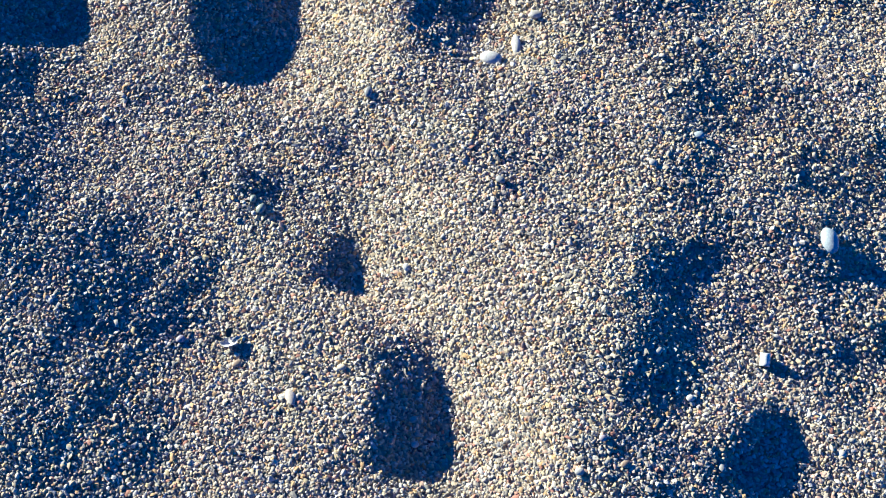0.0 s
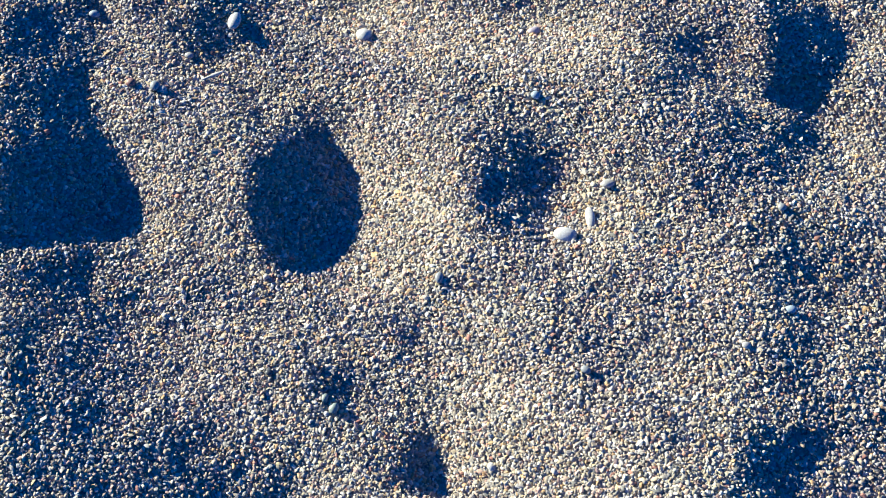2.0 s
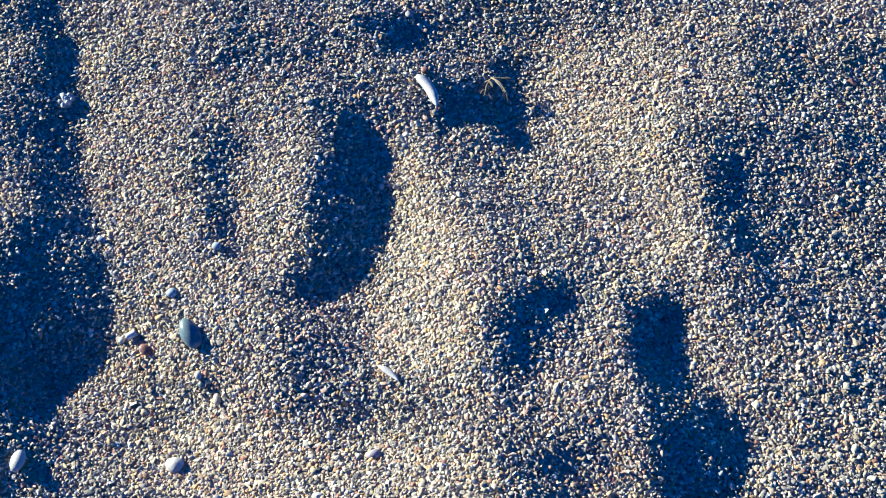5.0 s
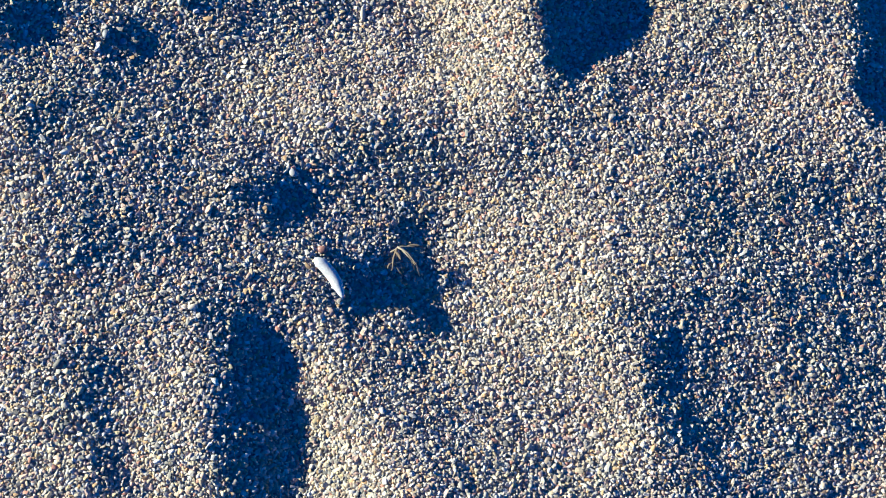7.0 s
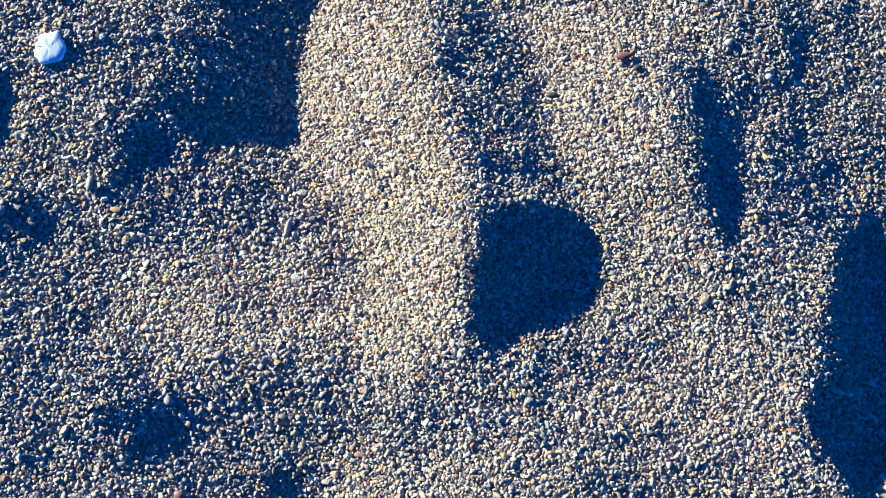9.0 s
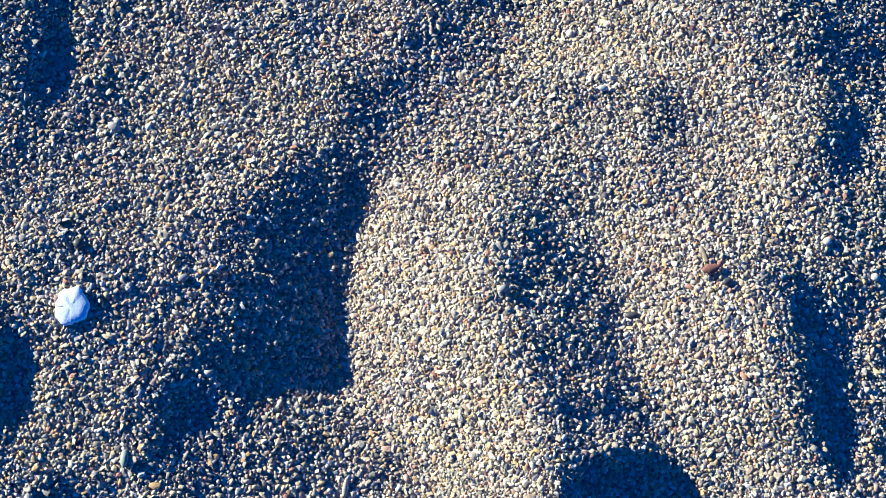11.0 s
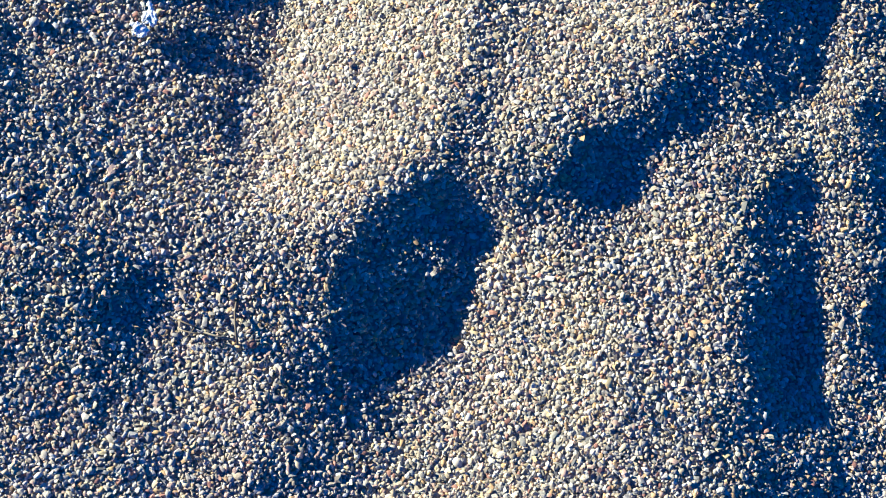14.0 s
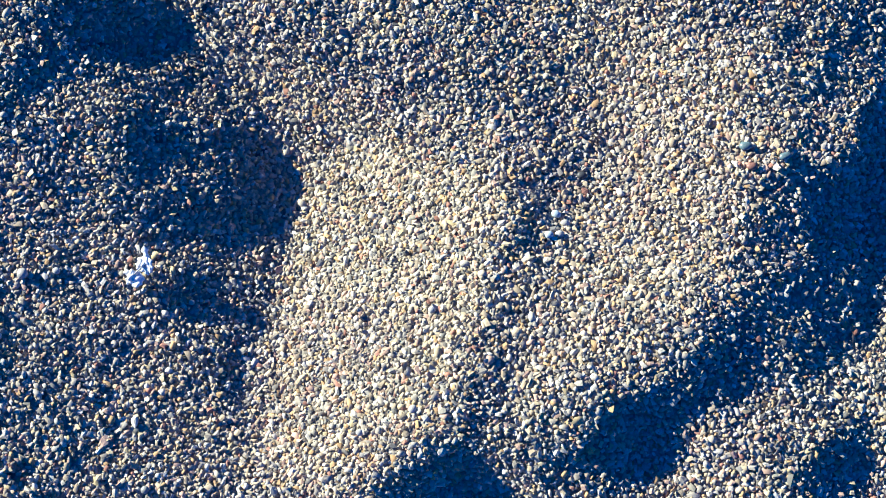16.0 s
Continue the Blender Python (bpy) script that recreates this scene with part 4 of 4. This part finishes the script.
# short white tubes
def stub(x, y, turn, length, radius, tilt):
    bm = bmesh.new()
    n = 16
    rings = []
    for r, s in ((radius, -1), (radius * 1.04, -0.6), (radius, 0.5), (radius * 1.06, 0.9), (radius * 0.98, 1), (radius * 0.66, 1), (radius * 0.62, -1)):
        rings.append([bm.verts.new((s * length / 2, r * math.cos(k * 2 * math.pi / n), r * math.sin(k * 2 * math.pi / n))) for k in range(n)])
    for one, two in zip(rings, rings[1:] + rings[:1]):
        for k in range(n):
            bm.faces.new((one[k], one[(k + 1) % n], two[(k + 1) % n], two[k]))
    ob = part("tube_stub", bm, PLASTIC, None)
    ob.matrix_world = pose(x, y, height_at(x, y) + radius * 0.7 + 0.001, 0, tilt, turn)
    return tagged(ob, "short white plastic tube stub in the gravel", "litter", "white stubs")


stub(0.376, 0.4154, 88, 0.015, 0.0058, -12)
stub(-0.2862, 1.2246, 30, 0.0125, 0.0042, -4)

# a flat white piece of foam
foam = base("foam_piece", -0.1143, 2.0229, 0, "flat irregular white foam piece on grey gravel", "litter")
bm = bmesh.new()
n = 40
rings = []
for scale, z in ((0.94, -0.0025), (1.0, -0.001), (1.0, 0.002), (0.96, 0.0034), (0.86, 0.0042), (0.5, 0.0046), (0.2, 0.0048)):
    ring = []
    for k in range(n):
        a = k * 2 * math.pi / n
        r = 1 + 0.24 * noise.noise((math.cos(a) * 1.3, math.sin(a) * 1.3, 4.0)) + 0.16 * noise.noise((math.cos(a) * 3.4, math.sin(a) * 3.4, 1.0))
        ring.append(bm.verts.new((0.0152 * scale * r * math.cos(a), 0.0195 * scale * r * math.sin(a), z + 0.0006 * noise.noise((scale * 9, a * 2, 0)))))
    rings.append(ring)
for one, two in zip(rings, rings[1:]):
    for k in range(n):
        bm.faces.new((one[k], one[(k + 1) % n], two[(k + 1) % n], two[k]))
bm.faces.new(rings[0][::-1])
bm.faces.new(rings[-1])
body = part("body", bm, FOAM, foam)
body.matrix_basis = pose(0, 0, -0.0024, 0, 3, 0)
for i in range(3):
    bar = bmesh.new()
    bmesh.ops.create_cube(bar, size=1.0, matrix=Matrix.Diagonal((0.0009, 0.0005, 0.0004, 1)))
    part("mark", bar, MARK, foam, "tiny grey mark").matrix_basis = pose(-0.0125 + i * 0.0018, 0.0004, 0.0027, 0, 0, 0)

# a feather with a dark hollow under its vane
feather = base("feather", -0.0480, 2.5522, -20, "white feather with a bare quill on grey gravel", "feather")
part("quill", tube([(-0.030, 0.0008, 0.0062), (-0.014, 0.0012, 0.0064), (0.002, 0.0008, 0.0056), (0.016, -0.0016, 0.0046), (0.025, -0.0042, 0.0042), (0.036, -0.0046, 0.0040)], (0.0004, 0.0009)), QUILL, feather, "bare pale quill")
for side in (1, -1):
    vane = part("vane", blade(0.025, 0.0062, 0.0010 * side, 0.0012, 0.0006, -0.0015, 24, 7, 0.5, (0.22, 0.6)), VANE, feather)
    vane.matrix_basis = pose(-0.0200, 0.0023 * side, 0.0062, -9 * side, 3, 2 * side)

# a tuft of white down: two crumpled lobes and a thin tail
down = base("downy_tuft", 0.0939, 2.7339, 0, "crumpled tuft of white downy feather on gravel", "feather")
tuft = random.Random(21)
for cx, cy, way, count in ((0.0045, 0.0050, 84, 11), (-0.0035, -0.0060, 66, 10)):
    for i in range(count):
        size = tuft.uniform(0.009, 0.016)
        barb = part("barb", blade(size, size * tuft.uniform(0.34, 0.55), tuft.uniform(-0.001, 0.001), tuft.uniform(0.0008, 0.002), 0.0005, tuft.uniform(-0.003, 0.002), 14, 6, 0.7, (0.3, 0.35)), DOWN, down)
        barb.matrix_basis = pose(cx + tuft.gauss(0, 0.0022), cy + tuft.gauss(0, 0.0030), tuft.uniform(0.0035, 0.0075), tuft.uniform(-35, 35), tuft.uniform(-16, 12), way + tuft.gauss(0, 26))
part("shaft", tube([(-0.013, -0.0085, 0.004), (-0.007, -0.0065, 0.007), (0.000, 0.000, 0.008), (0.005, 0.009, 0.006)], (0.0009, 0.0004)), QUILL, down)


# dry weed
def stems(parent, group):
    for points, radii, material in group:
        part("stem", tube(points, radii, 6), material, parent)


weed = base("dry_weed", 0.1498, 1.5414, 0, "tangle of dry brown weed stems on the gravel", "dried plant")
stems(weed, [([(-0.004, 0.016, 0.010), (0.006, 0.007, 0.013), (0.014, -0.006, 0.010), (0.017, -0.021, 0.004)], (0.0013, 0.0007), PALE_STRAW),
             ([(-0.004, 0.015, 0.009), (-0.010, 0.004, 0.010), (-0.013, -0.008, 0.007), (-0.021, -0.017, 0.003)], (0.0015, 0.0007), STRAW),
             ([(-0.012, 0.012, 0.006), (0.000, 0.016, 0.010), (0.013, 0.014, 0.009), (0.027, 0.013, 0.004)], (0.0011, 0.0008), PALE_STRAW),
             ([(0.001, 0.011, 0.011), (0.009, 0.000, 0.010), (0.012, -0.012, 0.005)], (0.0010, 0.0006), PALE_STRAW),
             ([(-0.009, 0.008, 0.005), (-0.020, 0.003, 0.006), (-0.026, -0.007, 0.003)], (0.0009, 0.0006), STRAW),
             ([(-0.010, -0.004, 0.007), (-0.005, -0.012, 0.006), (0.001, -0.019, 0.003)], (0.0009, 0.0005), STRAW)])
for dx, dy, dz, size, wide, tip, turn in ((-0.005, 0.006, 0.010, 0.013, 0.26, 22, -62), (0.014, 0.0145, 0.008, 0.017, 0.18, -8, -5), (-0.015, -0.004, 0.007, 0.010, 0.28, 14, 48),
                                          (0.010, -0.004, 0.009, 0.009, 0.24, -18, -70)):
    leaf = part("dry_leaf", blade(size, size * wide, 0.0014, 0.0008, 0.0005, 0.002, 10, 5, 0.45), STRAW, weed)
    leaf.matrix_basis = pose(dx, dy, dz, tip, 6, turn)

weed = base("dry_weed", 0.1589, 2.4461, 0, "flattened dry weed stems among dark gravel", "dried plant")
stems(weed, [([(0.028, 0.027, 0.004), (0.027, 0.015, 0.008), (0.028, 0.003, 0.009), (0.030, -0.014, 0.004)], (0.0008, 0.0012), STRAW),
             ([(-0.030, 0.011, 0.004), (-0.014, 0.004, 0.006), (-0.002, -0.001, 0.007)], (0.0006, 0.0009), STRAW),
             ([(0.000, -0.003, 0.006), (0.013, -0.007, 0.007), (0.027, -0.009, 0.005)], (0.0009, 0.0010), PALE_STRAW),
             ([(-0.022, -0.001, 0.004), (-0.008, -0.004, 0.006), (0.006, -0.005, 0.006)], (0.0006, 0.0006), STRAW),
             ([(0.010, -0.003, 0.005), (0.016, -0.003, 0.006), (0.022, -0.001, 0.004)], (0.0006, 0.0005), PALE_STRAW),
             ([(-0.006, 0.004, 0.006), (-0.013, -0.006, 0.005), (-0.020, -0.010, 0.004)], (0.0006, 0.0004), STRAW)])

twig = single("twig", tube([(0.022, 0.001, 0.002), (0.010, -0.001, 0.004), (-0.004, 0.001, 0.0035), (-0.021, 0.0, 0.002)], (0.0012, 0.0008)), STRAW, -0.2755, 1.1831, 0.002, 88,
              "thin brown twig lying on the gravel", "twig")
single("splinter", blade(0.041, 0.0042, 0.0005, 0.0012, 0.0012, 0.002, 16, 5, 0.4, (0.5, 0.25)), QUILL, -0.415, 0.9938, 0.0045, 26,
       "bleached wood splinter lying on the gravel", "driftwood")

# a red chip of bark with a pale splinter across it
single("bark_chip", blade(0.019, 0.0100, -0.001, 0.0018, 0.0024, 0.001, 12, 6, 0.5, (0.3, 0.5)), BARK, 0.5116, 2.0618, 0.0045, 14,
       "reddish chip of bark on pale gravel", "driftwood")
single("splinter", blade(0.019, 0.0048, 0.0004, 0.001, 0.0012, 0.002, 10, 5, 0.3, (0.3, 0.4)), PALE_STRAW, 0.5055, 2.0762, 0.0045, -72,
       "short pale wood splinter on the gravel", "driftwood")
